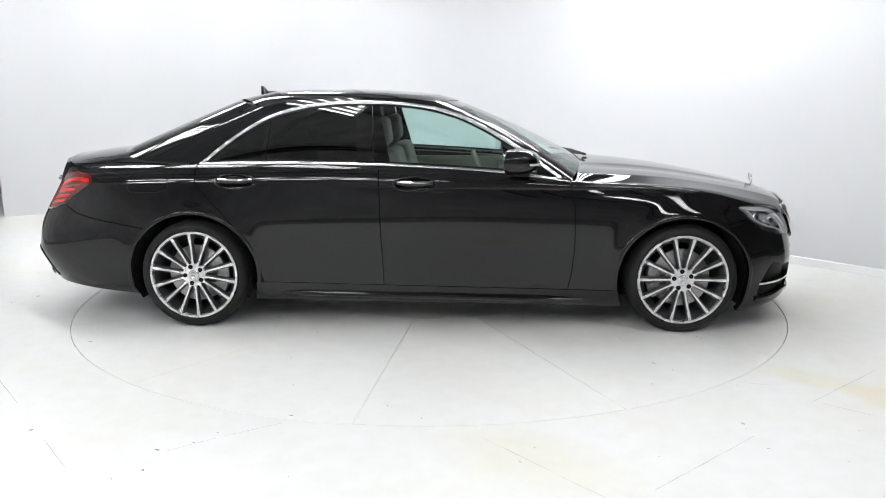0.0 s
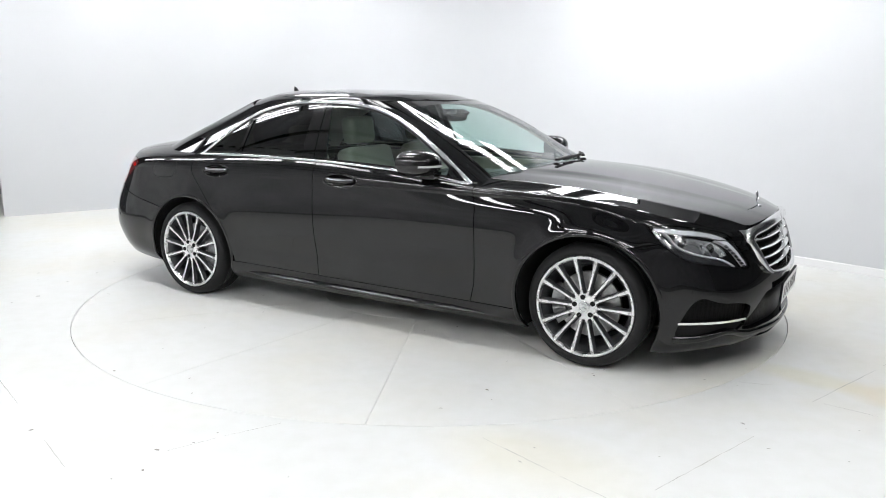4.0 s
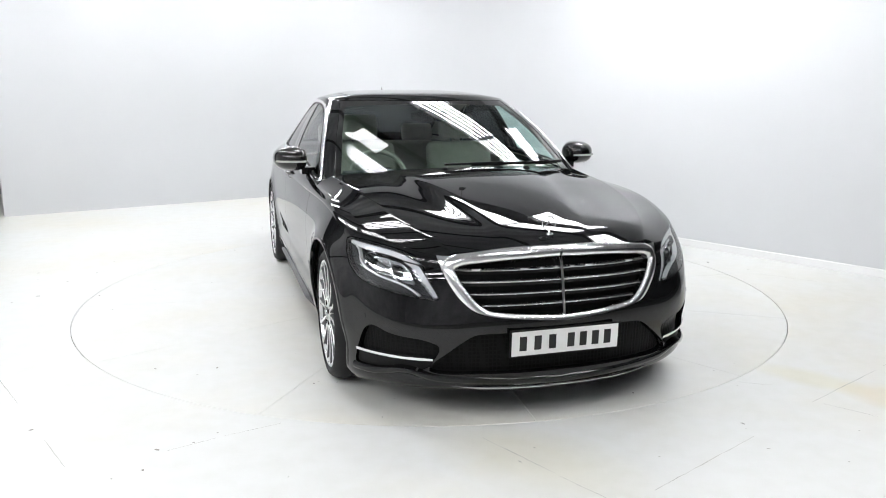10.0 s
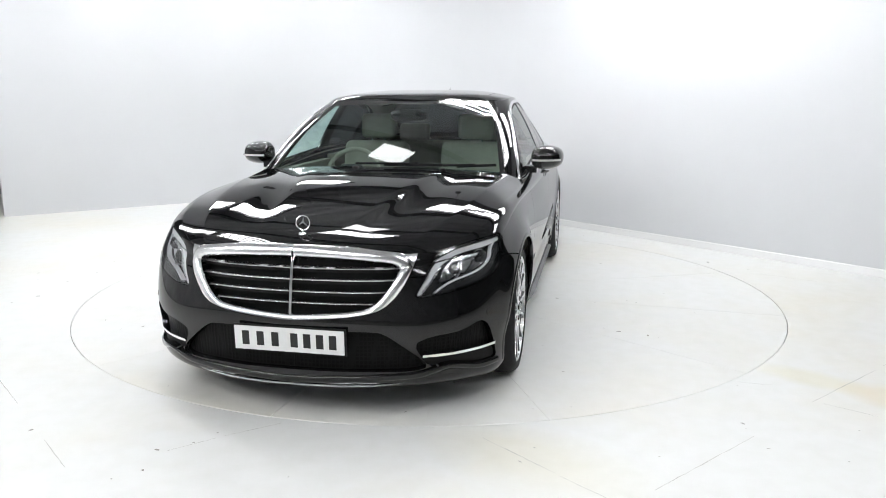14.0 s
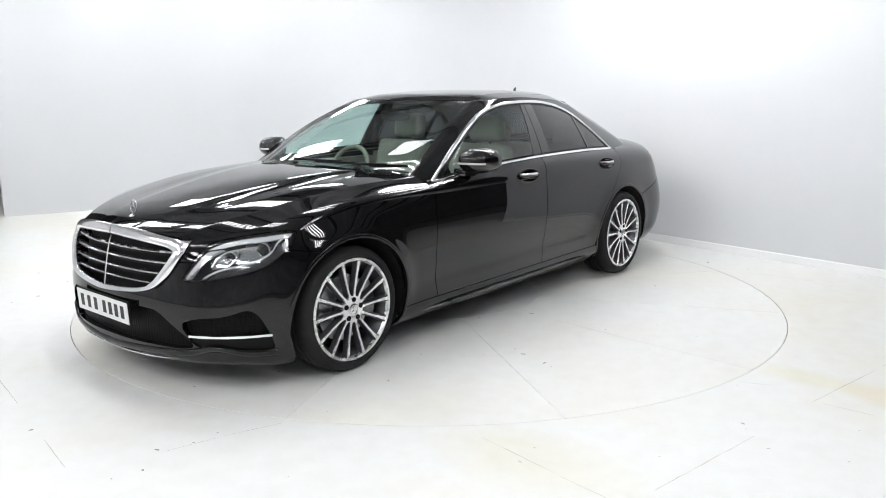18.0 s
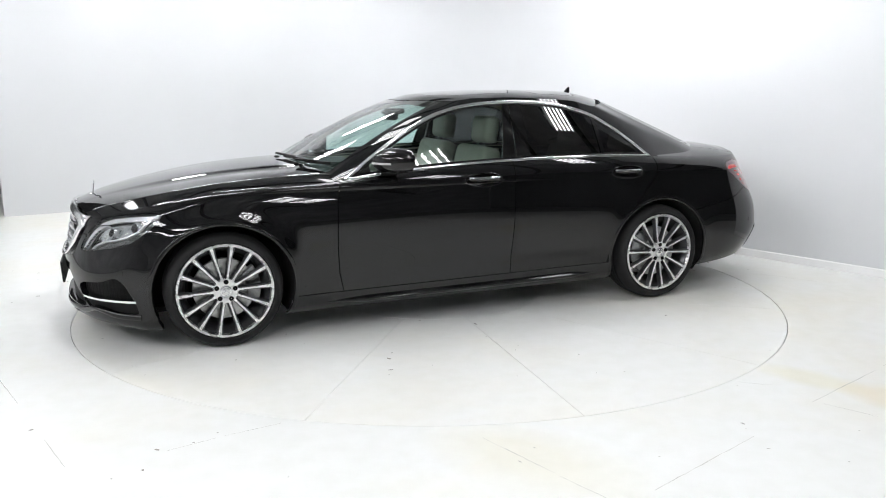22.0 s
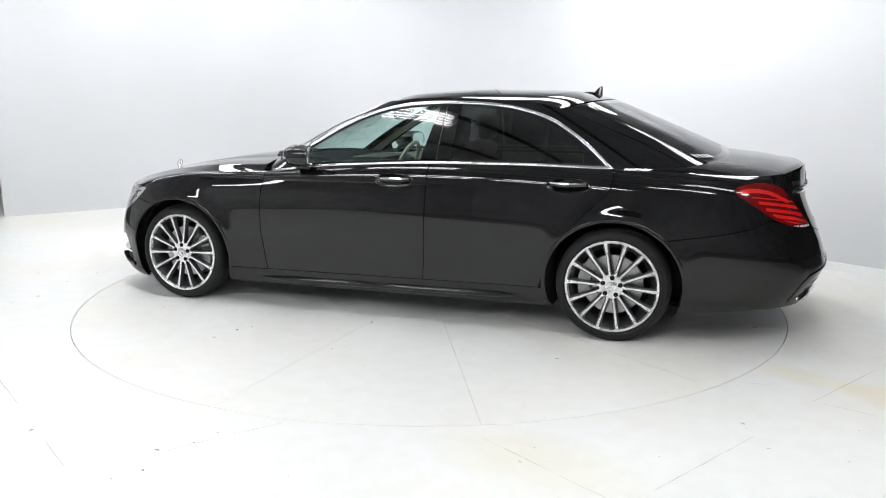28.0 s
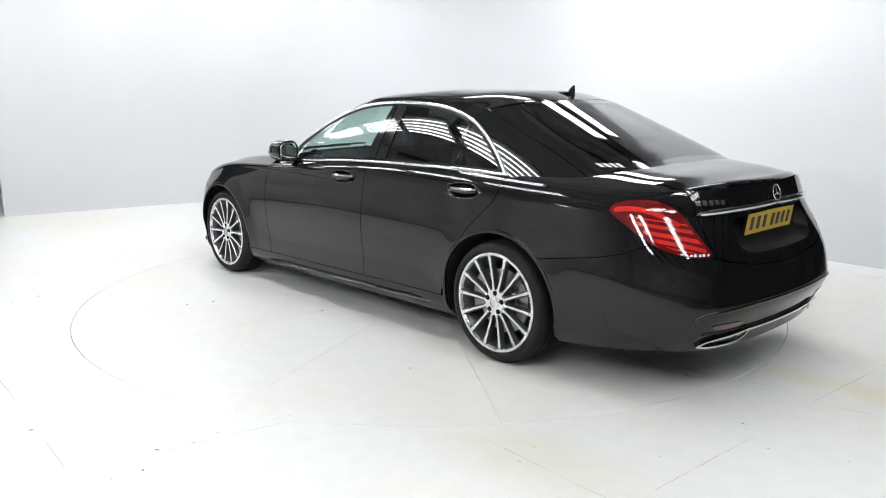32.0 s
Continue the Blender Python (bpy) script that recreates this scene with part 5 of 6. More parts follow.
# parking sensors let into both bumpers
for holder, where, q, z in ((bumper, front, -1.225, .470), (rear_bumper, rear, -1.60, .515), (rear_bumper, rear, -2.24, .520)):
    disc = polygon([(q + .0125 * math.cos(a), z + .0125 * math.sin(a)) for a in (radians(30 * m) for m in range(12))], WRAP, Z, 0)
    for sk in (SIDE, mirrored(SIDE)):
        sensor = panel("parking_sensor", offset(cuts(finer(cuts(sk, where, inset(disc, -.02))), disc), .0014), PAINT, holder, "round black parking sensor", 0.003)

# rolled lips round the wheel arches
for cx in (W_F, W_R):
    af = arch_field(cx)
    for sk in (SIDE, mirrored(SIDE)):
        lip = cuts(finer(cuts(sk, inset(af, -.004), lambda V: .035 - af(V), lambda V: np.abs(Y(V)) - .7, lambda V: Z(V) - .19)), af, lambda V: .022 - af(V))
        panel("arch_lip", bulged(lip, af, .022, .003), PAINT, car, "", 0.012)
# ---------------------------------------------------------------- wheels
def build_wheel(cx, cy, side, brake_back, turn, bolt_turn):
    """A wheel with its outer face at y = cy; side: +1 left, -1 right; turn: degrees by which it has come to rest."""
    place = pose(cx, cy, .338) if side > 0 else pose(cx, cy, .338, 0, 0, 180)
    bm = bmesh.new()   # rim barrel and lip, the outer face towards +y
    lathe(bm, [(.262, -.225), (.246, -.215), (.236, -.17), (.234, -.09), (.247, -.04), (.264, -.016), (.2705, -.004)], 72, "y")
    wheel = part("wheel", bm, GREYALLOY, car, "grey and polished multi-spoke alloy wheel")
    bm = bmesh.new()
    lathe(bm, [(.266, -.012), (.2715, .000), (.2735, .0036), (.2860, .0036), (.2885, .001), (.287, -.008), (.279, -.02), (.266, -.03)], 72, "y")
    part("rim_lip", bm, ALLOY, wheel, "polished rim edge")
    wheel.matrix_local = place @ Matrix.Diagonal((.962, 1, .962, 1))
    bm = bmesh.new()
    prof = [(.270, -.235), (.30, -.243), (.325, -.240), (.340, -.228), (.3515, -.205), (.3535, -.18), (.3535, -.165), (.347, -.163), (.347, -.155), (.3545, -.153), (.3545, -.125), (.347, -.123), (.347, -.115),
            (.3545, -.113), (.3545, -.085), (.347, -.083), (.347, -.075), (.3535, -.073), (.3530, -.05), (.350, -.030), (.340, -.008), (.325, .006), (.312, .009), (.304, .0095), (.3025, .007), (.297, .007), (.290, .002), (.280, -.012)]
    lathe(bm, prof, 96, "y")
    part("tyre", bm, RUBBER, wheel, "black low-profile tyre")
    bm = bmesh.new()   # dark inner barrel
    lathe(bm, [(.240, -.05), (.229, -.09), (.228, -.18), (.20, -.20)], 64, "y")
    part("barrel", bm, GREYALLOY, wheel)
    # spokes
    body_me, face_me = None, None
    for i in range(14):
        a = 2 * math.pi * i / 14 + radians(turn)
        if body_me is None:
            bm = bmesh.new()
            r0, r1 = .058, .2705
            sec = []
            for r, w, y, th in ((r0, .0125, -.004, .030), (.11, .0088, -.007, .032), (.18, .0098, -.006, .030), (.235, .0125, -.002, .026), (r1, .017, .001, .024)):
                sec.append([bm.verts.new((r, y, -w)), bm.verts.new((r, y, w)), bm.verts.new((r, y - th, w * 1.5)), bm.verts.new((r, y - th, -w * 1.5))])
            for s0, s1 in zip(sec, sec[1:]):
                for k in range(4):
                    bm.faces.new((s0[k], s0[(k + 1) % 4], s1[(k + 1) % 4], s1[k]))
            bm.faces.new(sec[0])
            bm.faces.new(sec[-1][::-1])
            ob = part("spoke", bm, GREYALLOY, wheel, "grey alloy spoke with a polished face")
            body_me = ob.data
            bm = bmesh.new()
            sec = []
            for r, w, y in ((r0, .0100, -.001), (.11, .0058, -.004), (.18, .0064, -.003), (.235, .0083, .0005), (r1 + .0015, .0112, .0022)):
                sec.append([bm.verts.new((r, y - .003, -w)), bm.verts.new((r, y, -w * .85)), bm.verts.new((r, y, w * .85)), bm.verts.new((r, y - .003, w)), bm.verts.new((r, y - .006, 0))])
            for s0, s1 in zip(sec, sec[1:]):
                for k in range(5):
                    bm.faces.new((s0[k], s0[(k + 1) % 5], s1[(k + 1) % 5], s1[k]))
            bm.faces.new(sec[-1][::-1])
            fo = part("spoke_face", bm, ALLOY, wheel)
            face_me = fo.data
        else:
            ob, fo = new("spoke", body_me), new("spoke_face", face_me)
            ob.parent = fo.parent = wheel
        ob.matrix_local = fo.matrix_local = pose(0, 0, 0, 0, math.degrees(a), 0)
    bm = bmesh.new()
    lathe(bm, [(.075, -.03), (.075, -.006), (.071, -.001), (.050, .001), (.040, -.001), (.036, -.002), (.001, -.002)], 48, "y")
    part("hub", bm, ALLOY, wheel)
    bm = bmesh.new()
    lathe(bm, [(.035, -.002), (.034, .004), (.029, .006), (.001, .007)], 40, "y")
    part("hub_cap", bm, SATIN, wheel, "round silver hub cap")
    bm = bmesh.new()
    lathe(bm, [(.024, .0065), (.0245, .009), (.028, .009), (.0285, .0055)], 32, "y")
    for k in range(3):
        a = radians(90 + 120 * k + turn)
        c, s_ = math.cos(a), math.sin(a)
        tip = bm.verts.new((.025 * c, .0082, .025 * s_))
        q = [bm.verts.new(p) for p in ((-.004 * s_, .0068, .004 * c), (0, .0095, 0), (.004 * s_, .0068, -.004 * c))]
        bm.faces.new((q[0], q[1], tip))
        bm.faces.new((q[1], q[2], tip))
    part("cap_emblem", bm, CHROME, wheel, "chrome ring emblem on the hub cap")
    # bolt holes: their inner shade is put in as black colour
    bolt_me = None
    for i in range(5):
        a = 2 * math.pi * i / 5 + radians(bolt_turn)
        if bolt_me is None:
            bm = bmesh.new()
            lathe(bm, [(.0145, -.004), (.0145, .0030), (.0125, .0034), (.0120, .0015), (.007, .0015), (.001, .0020)], 16, "y")
            ob = part("shaded_bolt_hole", bm, PLASTIC, wheel)
            bolt_me = ob.data
        else:
            ob = new("shaded_bolt_hole", bolt_me)
            ob.parent = wheel
        ob.matrix_local = pose(.056 * math.cos(a), 0, .056 * math.sin(a))
    bm = bmesh.new()
    lathe(bm, [(.09, -.075), (.185, -.075), (.187, -.078), (.187, -.10), (.09, -.10)], 56, "y")
    lathe(bm, [(.09, -.10), (.09, -.06), (.001, -.06)], 40, "y")
    part("brake_disc", bm, STEEL, wheel, "vented steel brake disc")
    bm = bmesh.new()
    n = 10
    for i in range(n):
        a0, a1 = [brake_back * side + (k / n - .5) * 1.15 for k in (i, i + 1)]
        vs = []
        for a in (a0, a1):
            for r in (.135, .218):
                for y in (-.115, -.052):
                    vs.append(bm.verts.new((r * math.cos(a), y, r * math.sin(a))))
        for f in ((0, 1, 3, 2), (4, 6, 7, 5), (0, 4, 5, 1), (2, 3, 7, 6), (0, 2, 6, 4), (1, 5, 7, 3)):
            bm.faces.new([vs[k] for k in f])
    bmesh.ops.remove_doubles(bm, verts=bm.verts, dist=.0005)
    part("brake_caliper", bm, CALIPER, wheel, "grey brake caliper", bevel=.006)
    return wheel


for cx, cy, back, left, right in ((W_F, .930, math.pi * .97, (2.5, 22), (0, 10)), (W_R, .940, .25, (22.5, 22), (16.3, -2))):
    build_wheel(cx, cy, 1, back, *left)
    build_wheel(cx, -cy, -1, math.pi - back, *right)
# ---------------------------------------------------------------- fittings
def ellipsoid(bm, c, r, seg=28, rings=18, power=2.0):
    first = len(bm.verts)
    bmesh.ops.create_uvsphere(bm, u_segments=seg, v_segments=rings, radius=1.0)
    bm.verts.ensure_lookup_table()
    for v in list(bm.verts)[first:]:
        q = [math.copysign(abs(k) ** (2 / power), k) for k in v.co]
        v.co = Vector((c[0] + q[0] * r[0], c[1] + q[1] * r[1], c[2] + q[2] * r[2]))


for s in (1, -1):
    # door mirror: a shell cut flat towards the rear
    bm = bmesh.new()
    ellipsoid(bm, (0, 0, 0), (.135, .102, .080), 36, 24, 2.5)
    for v in bm.verts:
        v.co.x = max(v.co.x, -.055)
        v.co.y *= 1 - .10 * (v.co.x + .05)
        k = (v.co.y + .1) / .2
        v.co.x -= .055 * k if s > 0 else .055 * (1 - k)
        v.co.z *= 1 - .12 * (k if s > 0 else 1 - k)
    housing = part("door_mirror", bm, GLOSS, car, "gloss black door mirror with indicator strip")
    housing.location = (.515, s * .985, 1.060)
    bm = bmesh.new()
    n = 14
    pr = []
    for i in range(n + 1):
        t = i / n
        y = -.085 + .175 * t
        x = .135 * (1 - abs(y / .108) ** 2.6) ** (1 / 2.6) - .055 * (y + .1) / .2 + .002
        pr.append((x, y * s))
    for z0, z1 in ((-.017, -.005),):
        for (x0, y0), (x1, y1) in zip(pr, pr[1:]):
            vs = [bm.verts.new(p) for p in ((x0, y0, z0), (x1, y1, z0), (x1, y1, z1), (x0, y0, z1), (x0 - .02, y0, z0), (x1 - .02, y1, z0), (x1 - .02, y1, z1), (x0 - .02, y0, z1))]
            for f in ((0, 1, 2, 3), (4, 5, 1, 0), (3, 2, 6, 7)):
                bm.faces.new([vs[k] for k in f])
    bmesh.ops.remove_doubles(bm, verts=bm.verts, dist=.0004)
    part("indicator", bm, INDICATOR, housing, "pale indicator lens strip")
    bm = bmesh.new()
    ellipsoid(bm, (-.085, 0, 0), (.006, .080, .060), 28, 12, 3.0)
    for v in bm.verts:
        v.co.x -= .27 * v.co.y * s
    part("mirror_glass", bm, MIRROR, housing, "silvered mirror glass")
    bm = bmesh.new()
    box(bm, -.05, .055, -.145 * s, -.06 * s, -.094, -.052)
    part("mirror_arm", bm, GLOSS, housing, bevel=.012)

    # door handles with a scooped cup
    for hx, hy, hz, door in ((-.125, .915, .921, front_doors), (-1.235, .898, .929, rear_doors)):
        d = door[0 if s > 0 else 1]
        bm = bmesh.new()
        n = 16
        rings = []
        for i in range(n + 1):
            t = i / n * 2 - 1
            x = hx + .115 * t
            w = max(.05, (1 - abs(t) ** 4)) ** .5
            lift = .030 * (1 - abs(t) ** 3) + .008
            rings.append([bm.verts.new((x, s * (hy + lift + dy), hz + dz * w)) for dy, dz in ((-.012, -.014), (.0, -.017), (.008, -.009), (.010, .004), (.004, .014), (-.010, .015))])
        for a, b in zip(rings, rings[1:]):
            for k in range(6):
                bm.faces.new((a[k], a[(k + 1) % 6], b[(k + 1) % 6], b[k]))
        bm.faces.new(rings[0])
        bm.faces.new(rings[-1][::-1])
        hd = part("door_handle", bm, GLOSS, d, "gloss black door handle with chrome insert")
        bm = bmesh.new()
        rings = []
        for i in range(n + 1):
            t = i / n * 2 - 1
            x = hx + .108 * t
            lift = .030 * (1 - abs(t) ** 3) + .008
            rings.append([bm.verts.new((x, s * (hy + lift + dy), hz + dz)) for dy, dz in ((.0106, .0035), (.0120, .0055), (.0108, .0105), (.003, .0155))])
        for a, b in zip(rings, rings[1:]):
            for k in range(3):
                bm.faces.new((a[k], a[k + 1], b[k + 1], b[k]))
        part("handle_chrome", bm, CHROME, d, "chrome handle insert")

# bonnet ornament
bm = bmesh.new()
lathe(bm, [(.001, .0), (.020, .0), (.019, .006), (.012, .010), (.005, .013), (.0035, .022), (.001, .024)], 24, "z")
ornament = part("bonnet_ornament", bm, CHROME, car, "chrome ring ornament standing on the bonnet")
ornament.matrix_local = pose(2.205, 0, .822, 0, -8, 0)
bm = bmesh.new()
R, r = .033, .0028
for i in range(40):
    a0 = 2 * math.pi * i / 40
    for j in range(8):
        b0 = 2 * math.pi * j / 8
        bm.verts.new((r * math.sin(b0), (R + r * math.cos(b0)) * math.cos(a0), (R + r * math.cos(b0)) * math.sin(a0)))
bm.verts.ensure_lookup_table()
for i in range(40):
    for j in range(8):
        bm.faces.new([bm.verts[k] for k in (i * 8 + j, ((i + 1) % 40) * 8 + j, ((i + 1) % 40) * 8 + (j + 1) % 8, i * 8 + (j + 1) % 8)])
for a in (90, 210, 330):
    c, s_ = math.cos(radians(a)), math.sin(radians(a))
    n_ = (-s_, c)
    tip = bm.verts.new((0, R * c, R * s_))
    q = [bm.verts.new((dx, n_[0] * w, n_[1] * w)) for dx, w in ((0, .006), (.004, 0), (0, -.006), (-.004, 0))]
    for k in range(4):
        bm.faces.new((q[k], q[(k + 1) % 4], tip))
bmesh.ops.translate(bm, verts=bm.verts, vec=(0, 0, .055))
part("ring", bm, CHROME, ornament)
bm = bmesh.new()
lathe(bm, [(.001, .006), (.014, .005), (.018, .001), (.018, -.004)], 24, "x")
bmesh.ops.transform(bm, matrix=pose(2.312, 0, .782, 0, -40, 0), verts=bm.verts)
part("grille_badge", bm, SATIN, grille, "small round silver badge")

# badge ring on the boot
bm = bmesh.new()
for i in range(40):
    a0 = 2 * math.pi * i / 40
    for j in range(8):
        b0 = 2 * math.pi * j / 8
        bm.verts.new((.004 * math.sin(b0), (.040 + .004 * math.cos(b0)) * math.cos(a0), (.040 + .004 * math.cos(b0)) * math.sin(a0)))
bm.verts.ensure_lookup_table()
for i in range(40):
    for j in range(8):
        bm.faces.new([bm.verts[k] for k in (i * 8 + j, ((i + 1) % 40) * 8 + j, ((i + 1) % 40) * 8 + (j + 1) % 8, i * 8 + (j + 1) % 8)])
for a in (90, 210, 330):
    c, s_ = math.cos(radians(a)), math.sin(radians(a))
    tip = bm.verts.new((0, .040 * c, .040 * s_))
    q = [bm.verts.new((dx, -s_ * w, c * w)) for dx, w in ((0, .008), (.004, 0), (0, -.008), (-.004, 0))]
    for k in range(4):
        bm.faces.new((q[k], q[(k + 1) % 4], tip))
bmesh.ops.transform(bm, matrix=pose(-2.602, 0, .966, 0, 14, 0), verts=bm.verts)
part("boot_badge", bm, CHROME, boot, "round chrome badge")

def number_plate(name, x, z, mat, tilt, facing, label):
    bm = bmesh.new()
    box(bm, -.006, .006, -.265, .265, -.062, .062)
    holder = part("plate_holder", bm, PLASTIC, None, bevel=.003)
    holder.name = name
    holder.parent = car
    tagged(holder, label=label)
    holder.matrix_local = pose(x, 0, z, 0, tilt, 0 if facing > 0 else 180)
    bm = bmesh.new()
    box(bm, .006, .009, -.258, .258, -.0555, .0555)
    part("plate", bm, mat, holder, bevel=.001)
    for y in (-.205, -.135, -.065, .025, .085, .145, .205):
        bm = bmesh.new()
        box(bm, .009, .0098, y - .017, y + .017, -.033, .033)
        part("plate_bar", bm, PLATE_INK, holder)
    return holder


number_plate("front_number_plate", 2.402, .384, PLATE_WHITE, 3, 1, "white number plate in a black holder")
number_plate("rear_number_plate", -2.572, .824, PLATE_YELLOW, 8, -1, "yellow number plate in the boot recess")

# roof aerial
bm = bmesh.new()
sec = []
for x, zt, w in ((-1.17, .004, .012), (-1.20, .020, .016), (-1.235, .030, .016), (-1.262, .060, .010), (-1.283, .076, .006), (-1.296, .077, .005), (-1.292, .045, .008), (-1.295, .004, .008)):
    sec.append([bm.verts.new((x, -w, -.02)), bm.verts.new((x, -w * .6, zt * .6)), bm.verts.new((x, 0, zt)), bm.verts.new((x, w * .6, zt * .6)), bm.verts.new((x, w, -.02))])
for a, b in zip(sec, sec[1:]):
    for k in range(4):
        bm.faces.new((a[k], a[k + 1], b[k + 1], b[k]))
bmesh.ops.translate(bm, verts=bm.verts, vec=(0, 0, 1.432))
part("roof_aerial", bm, GLOSS, car, "black shark-fin roof aerial")

bm = bmesh.new()
ellipsoid(bm, (-1.215, 0, 1.462), (.052, .022, .011), 24, 12)
part("aerial_pod", bm, GLOSS, car)

# scuttle and wipers
bm = bmesh.new()
n = 24
rows_ = []
for i in range(n + 1):
    y = -.74 + 1.48 * i / n
    xf, xb = 1.02 - .18 * (y / .74) ** 2, .86 - .16 * (y / .74) ** 2
    rows_.append([bm.verts.new((xf, y, .985 - .045 * (y / .74) ** 2)), bm.verts.new((xb, y, 1.012 - .035 * (y / .74) ** 2)), bm.verts.new((xb - .08, y, .93))])
for a, b in zip(rows_, rows_[1:]):
    for k in range(2):
        bm.faces.new((a[k], b[k], b[k + 1], a[k + 1]))
part("scuttle", bm, PLASTIC, car, "black plastic scuttle under the windscreen")


def wiper(x0, y0, z0, x1, y1, z1, knee):
    bm = bmesh.new()
    lathe(bm, [(.022, -.03), (.022, .006), (.014, .014), (.001, .016)], 20, "z")
    bmesh.ops.translate(bm, verts=bm.verts, vec=(x0, y0, z0))
    w = part("wiper", bm, PLASTIC, car, "black wiper lying along the windscreen foot")
    p, q = Vector((x0, y0, z0 + .012)), Vector((x1, y1, z1))
    d = (q - p).normalized()
    up = Vector((0, 0, 1))
    n_ = d.cross(up).normalized()
    for nm, a, b, wd, hg in (("wiper_arm", p, p + (q - p) * knee, .011, .012), ("wiper_blade", p + (q - p) * (knee * .45), q, .007, .016)):
        off = Vector((.0, 0, .004)) if nm == "wiper_blade" else Vector((0, 0, .014))
        bm = bmesh.new()
        vs = [bm.verts.new(e + off + n_ * sx * wd + up * sz * hg) for e in (a, b) for sx in (-1, 1) for sz in (0, 1)]
        for f in ((0, 1, 3, 2), (4, 6, 7, 5), (0, 4, 5, 1), (2, 3, 7, 6), (0, 2, 6, 4), (1, 5, 7, 3)):
            bm.faces.new([vs[i] for i in f])
        part(nm, bm, PLASTIC, w, bevel=.003)


wiper(1.00, -.13, 1.012, .925, .50, 1.026, .6)
wiper(.975, .40, 1.006, .83, .70, 1.022, .6)
# ---------------------------------------------------------------- cabin
def rounded(name, x0, x1, y0, y1, z0, z1, mat, parent, label="", r=.04, m=None):
    bm = bmesh.new()
    box(bm, x0, x1, y0, y1, z0, z1)
    if m:
        bmesh.ops.transform(bm, matrix=m, verts=bm.verts)
    return part(name, bm, mat, parent, label, bevel=r, segments=4)


for s in (1, -1):
    y = s * .38
    seat = rounded("front_seat", -.12, .42, y - .26, y + .26, .34, .52, LEATHER, car, "cream leather front seat", .06)
    rounded("backrest", -.075, .075, y - .25, y + .25, 0, .66, LEATHER, seat, "", .065, pose(-.16, 0, .46, 0, -16, 0))
    rounded("headrest", -.055, .055, y - .135, y + .135, 0, .19, LEATHER, seat, "", .05, pose(-.37, 0, 1.115, 0, -8, 0))
    for dy in (-.05, .05):
        bm = bmesh.new()
        lathe(bm, [(.006, 0), (.006, .10)], 10, "z")
        bmesh.ops.transform(bm, matrix=pose(-.345, y + dy, 1.04, 0, -8, 0), verts=bm.verts)
        part("headrest_post", bm, CHROME, seat)
bench = rounded("rear_seat", -1.28, -.72, -.52, .52, .34, .54, LEATHER, car, "cream leather rear bench", .07)
rounded("backrest", -.09, .09, -.52, .52, 0, .60, LEATHER, bench, "", .07, pose(-1.28, 0, .47, 0, -22, 0))
for y in (-.38, .38):
    rounded("headrest", -.05, .05, y - .14, y + .14, 0, .16, LEATHER, bench, "", .045, pose(-1.53, 0, 1.03, 0, -14, 0))
dash = rounded("dashboard", .42, .86, -.76, .76, .62, .93, DASH, car, "dark dashboard with wood trim", .07)
rounded("instrument_hood", .40, .66, -.64, -.14, .90, .965, DASH, dash, "", .03)
rounded("wood_trim", .405, .44, -.74, .74, .72, .80, WOOD, dash, "", .012)
rounded("centre_console", -.45, .45, -.12, .12, .40, .64, DASH, car, "dark centre console", .04)
for s in (1, -1):
    rounded("door_card", -.35, .80, s * .80 - .03, s * .80 + .03, .40, .955, LEATHER, car, "cream leather door lining", .02)
    rounded("door_card", -1.06, -.40, s * .79 - .03, s * .79 + .03, .40, .985, LEATHER, car, "cream leather door lining", .02)
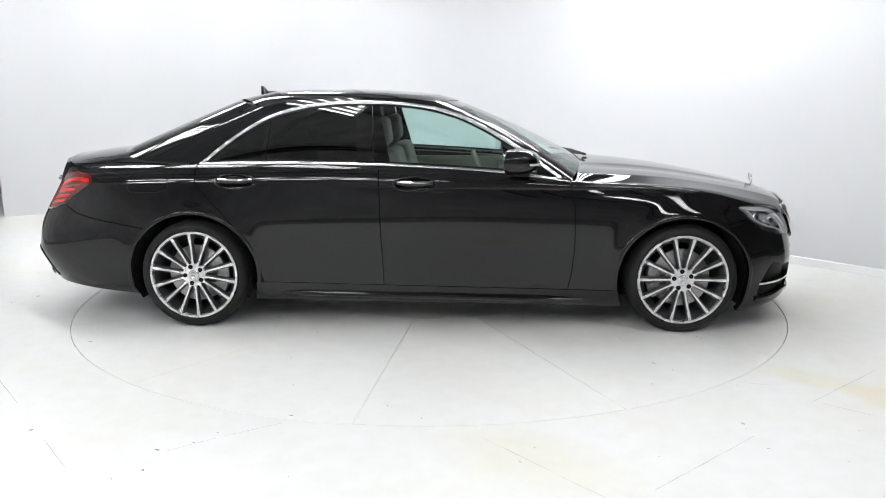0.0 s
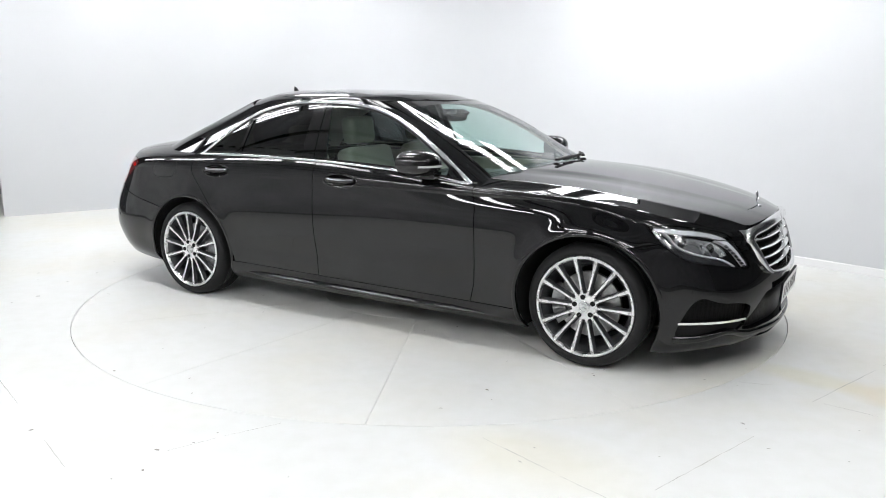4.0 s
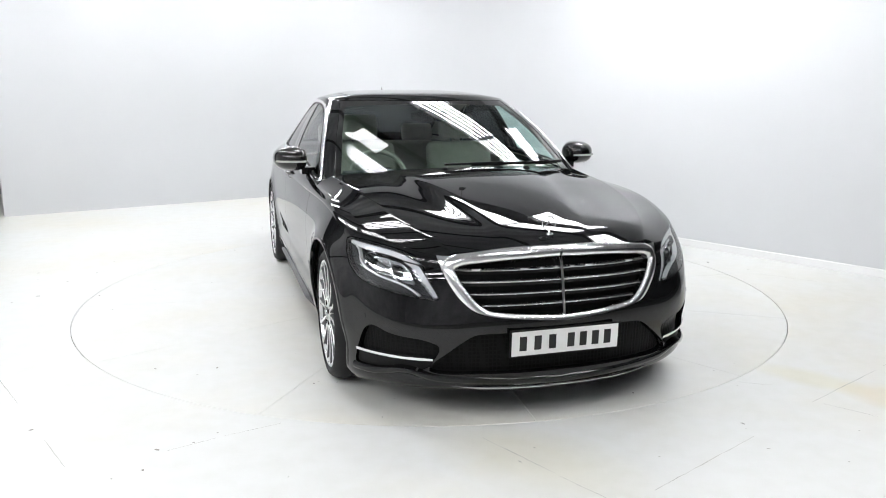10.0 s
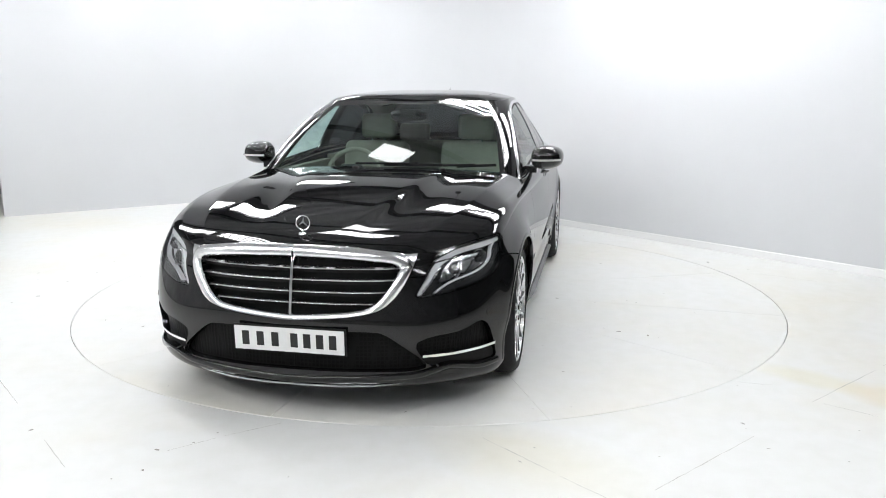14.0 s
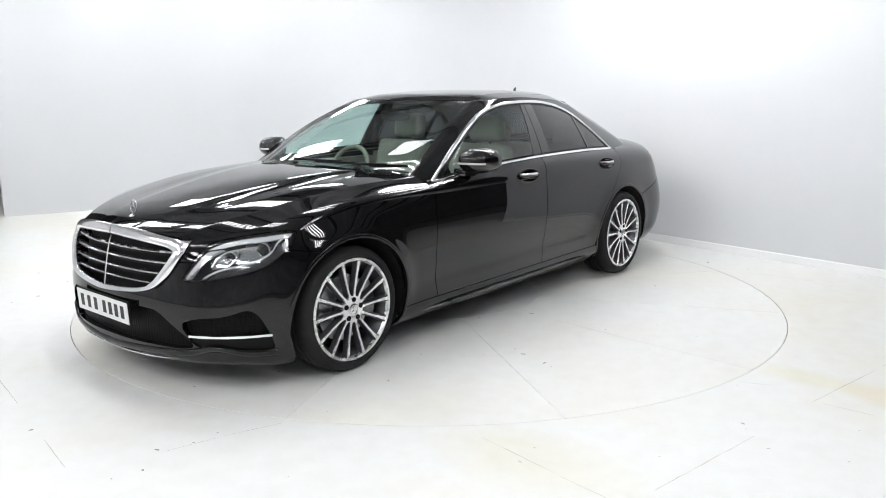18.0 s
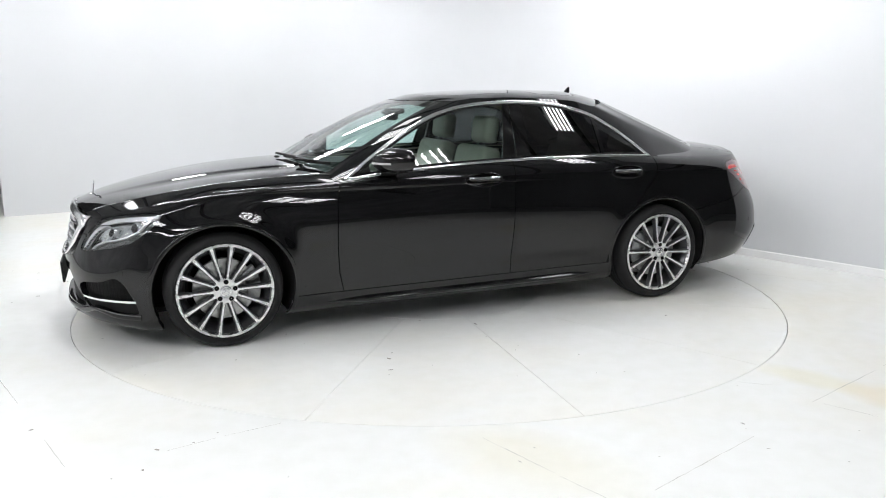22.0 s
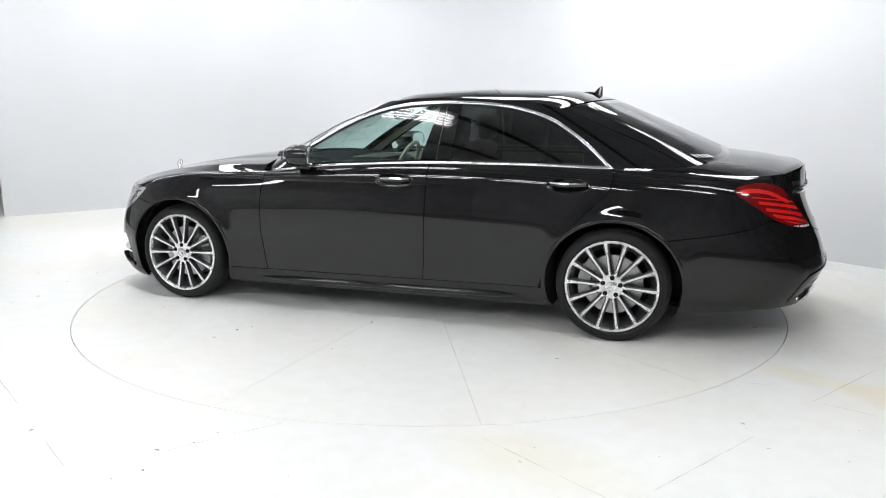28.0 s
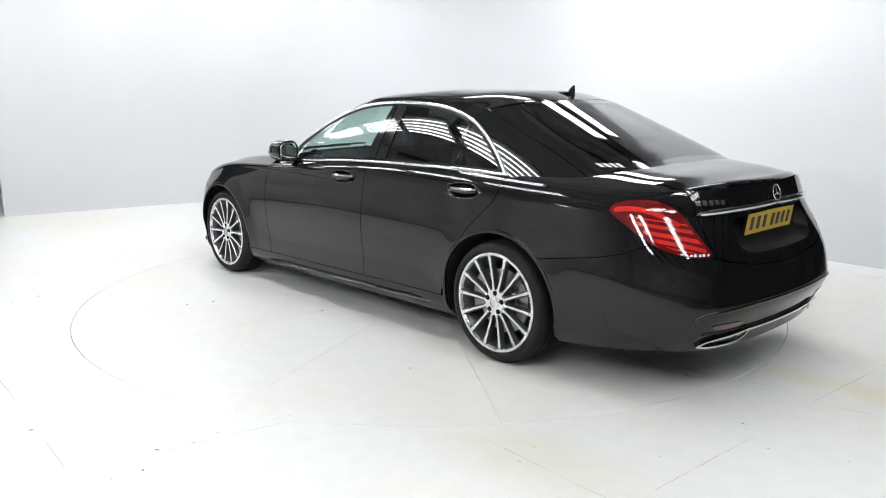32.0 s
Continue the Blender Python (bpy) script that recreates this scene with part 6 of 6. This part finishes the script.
# steering wheel on the right-hand side
bm = bmesh.new()
R, r = .188, .016
for i in range(48):
    a0 = 2 * math.pi * i / 48
    for j in range(10):
        b0 = 2 * math.pi * j / 10
        bm.verts.new((r * math.sin(b0), (R + r * math.cos(b0)) * math.cos(a0), (R + r * math.cos(b0)) * math.sin(a0)))
bm.verts.ensure_lookup_table()
for i in range(48):
    for j in range(10):
        bm.faces.new([bm.verts[k] for k in (i * 10 + j, ((i + 1) % 48) * 10 + j, ((i + 1) % 48) * 10 + (j + 1) % 10, i * 10 + (j + 1) % 10)])
steer = part("steering_wheel", bm, LEATHER, car, "cream leather steering wheel")
steer.matrix_local = pose(.30, -.38, .90, 0, -24, 0)
rounded("wheel_boss", -.02, .05, -.075, .075, -.06, .06, DASH, steer, "", .02)
rounded("wheel_spoke", -.008, .012, -.175, .175, -.02, .02, DASH, steer, "", .006)
rounded("wheel_spoke", -.008, .012, -.03, .03, -.178, 0, DASH, steer, "", .006)
bm = bmesh.new()
lathe(bm, [(.03, 0), (.03, .22)], 16, "x")
bmesh.ops.transform(bm, matrix=pose(.32, -.38, .88, 0, 24, 0), verts=bm.verts)
part("steering_column", bm, DASH, car)
# inside mirror and its camera box
bm = bmesh.new()
ellipsoid(bm, (.19, 0, 1.300), (.022, .13, .034), 28, 14, 3)
part("inside_mirror", bm, PLASTIC, car, "black inside mirror")
rounded("camera_box", .11, .22, -.06, .06, 1.315, 1.350, PLASTIC, car, "", .015)
for y in (-.085, .085):
    bm = bmesh.new()
    ellipsoid(bm, (.195, y, 1.322), (.040, .046, .018), 20, 12)
    part("sensor_pod", bm, PLASTIC, car, "black sensor pod behind the windscreen")
# head lining and lower trim
panel("head_lining", pair(offset(ROOF, -.03)), LINING, car, "cream head lining", 0)
sides("pillar_lining", offset(frame_top, -.035), LINING, "", 0)
rounded("parcel_shelf", -2.02, -1.50, -.68, .68, .985, 1.015, DASH, car, "dark parcel shelf", .01)
rounded("cabin_floor", -1.08, .95, -.80, .80, .26, .30, DASH, car, "dark cabin floor", .01)
rounded("bulkhead", .80, .90, -.78, .78, .30, .90, DASH, car, "", .02)


# ---------------------------------------------------------------- movement
def motions():
    rows = [(t, pose(0, 0, 0, 0, 0, a)) for t, a in TURN]
    walk(turntable, rows)
    walk(car, [(t, m @ pose(OFF_X, OFF_Y, 0)) for t, m in rows])


motions()
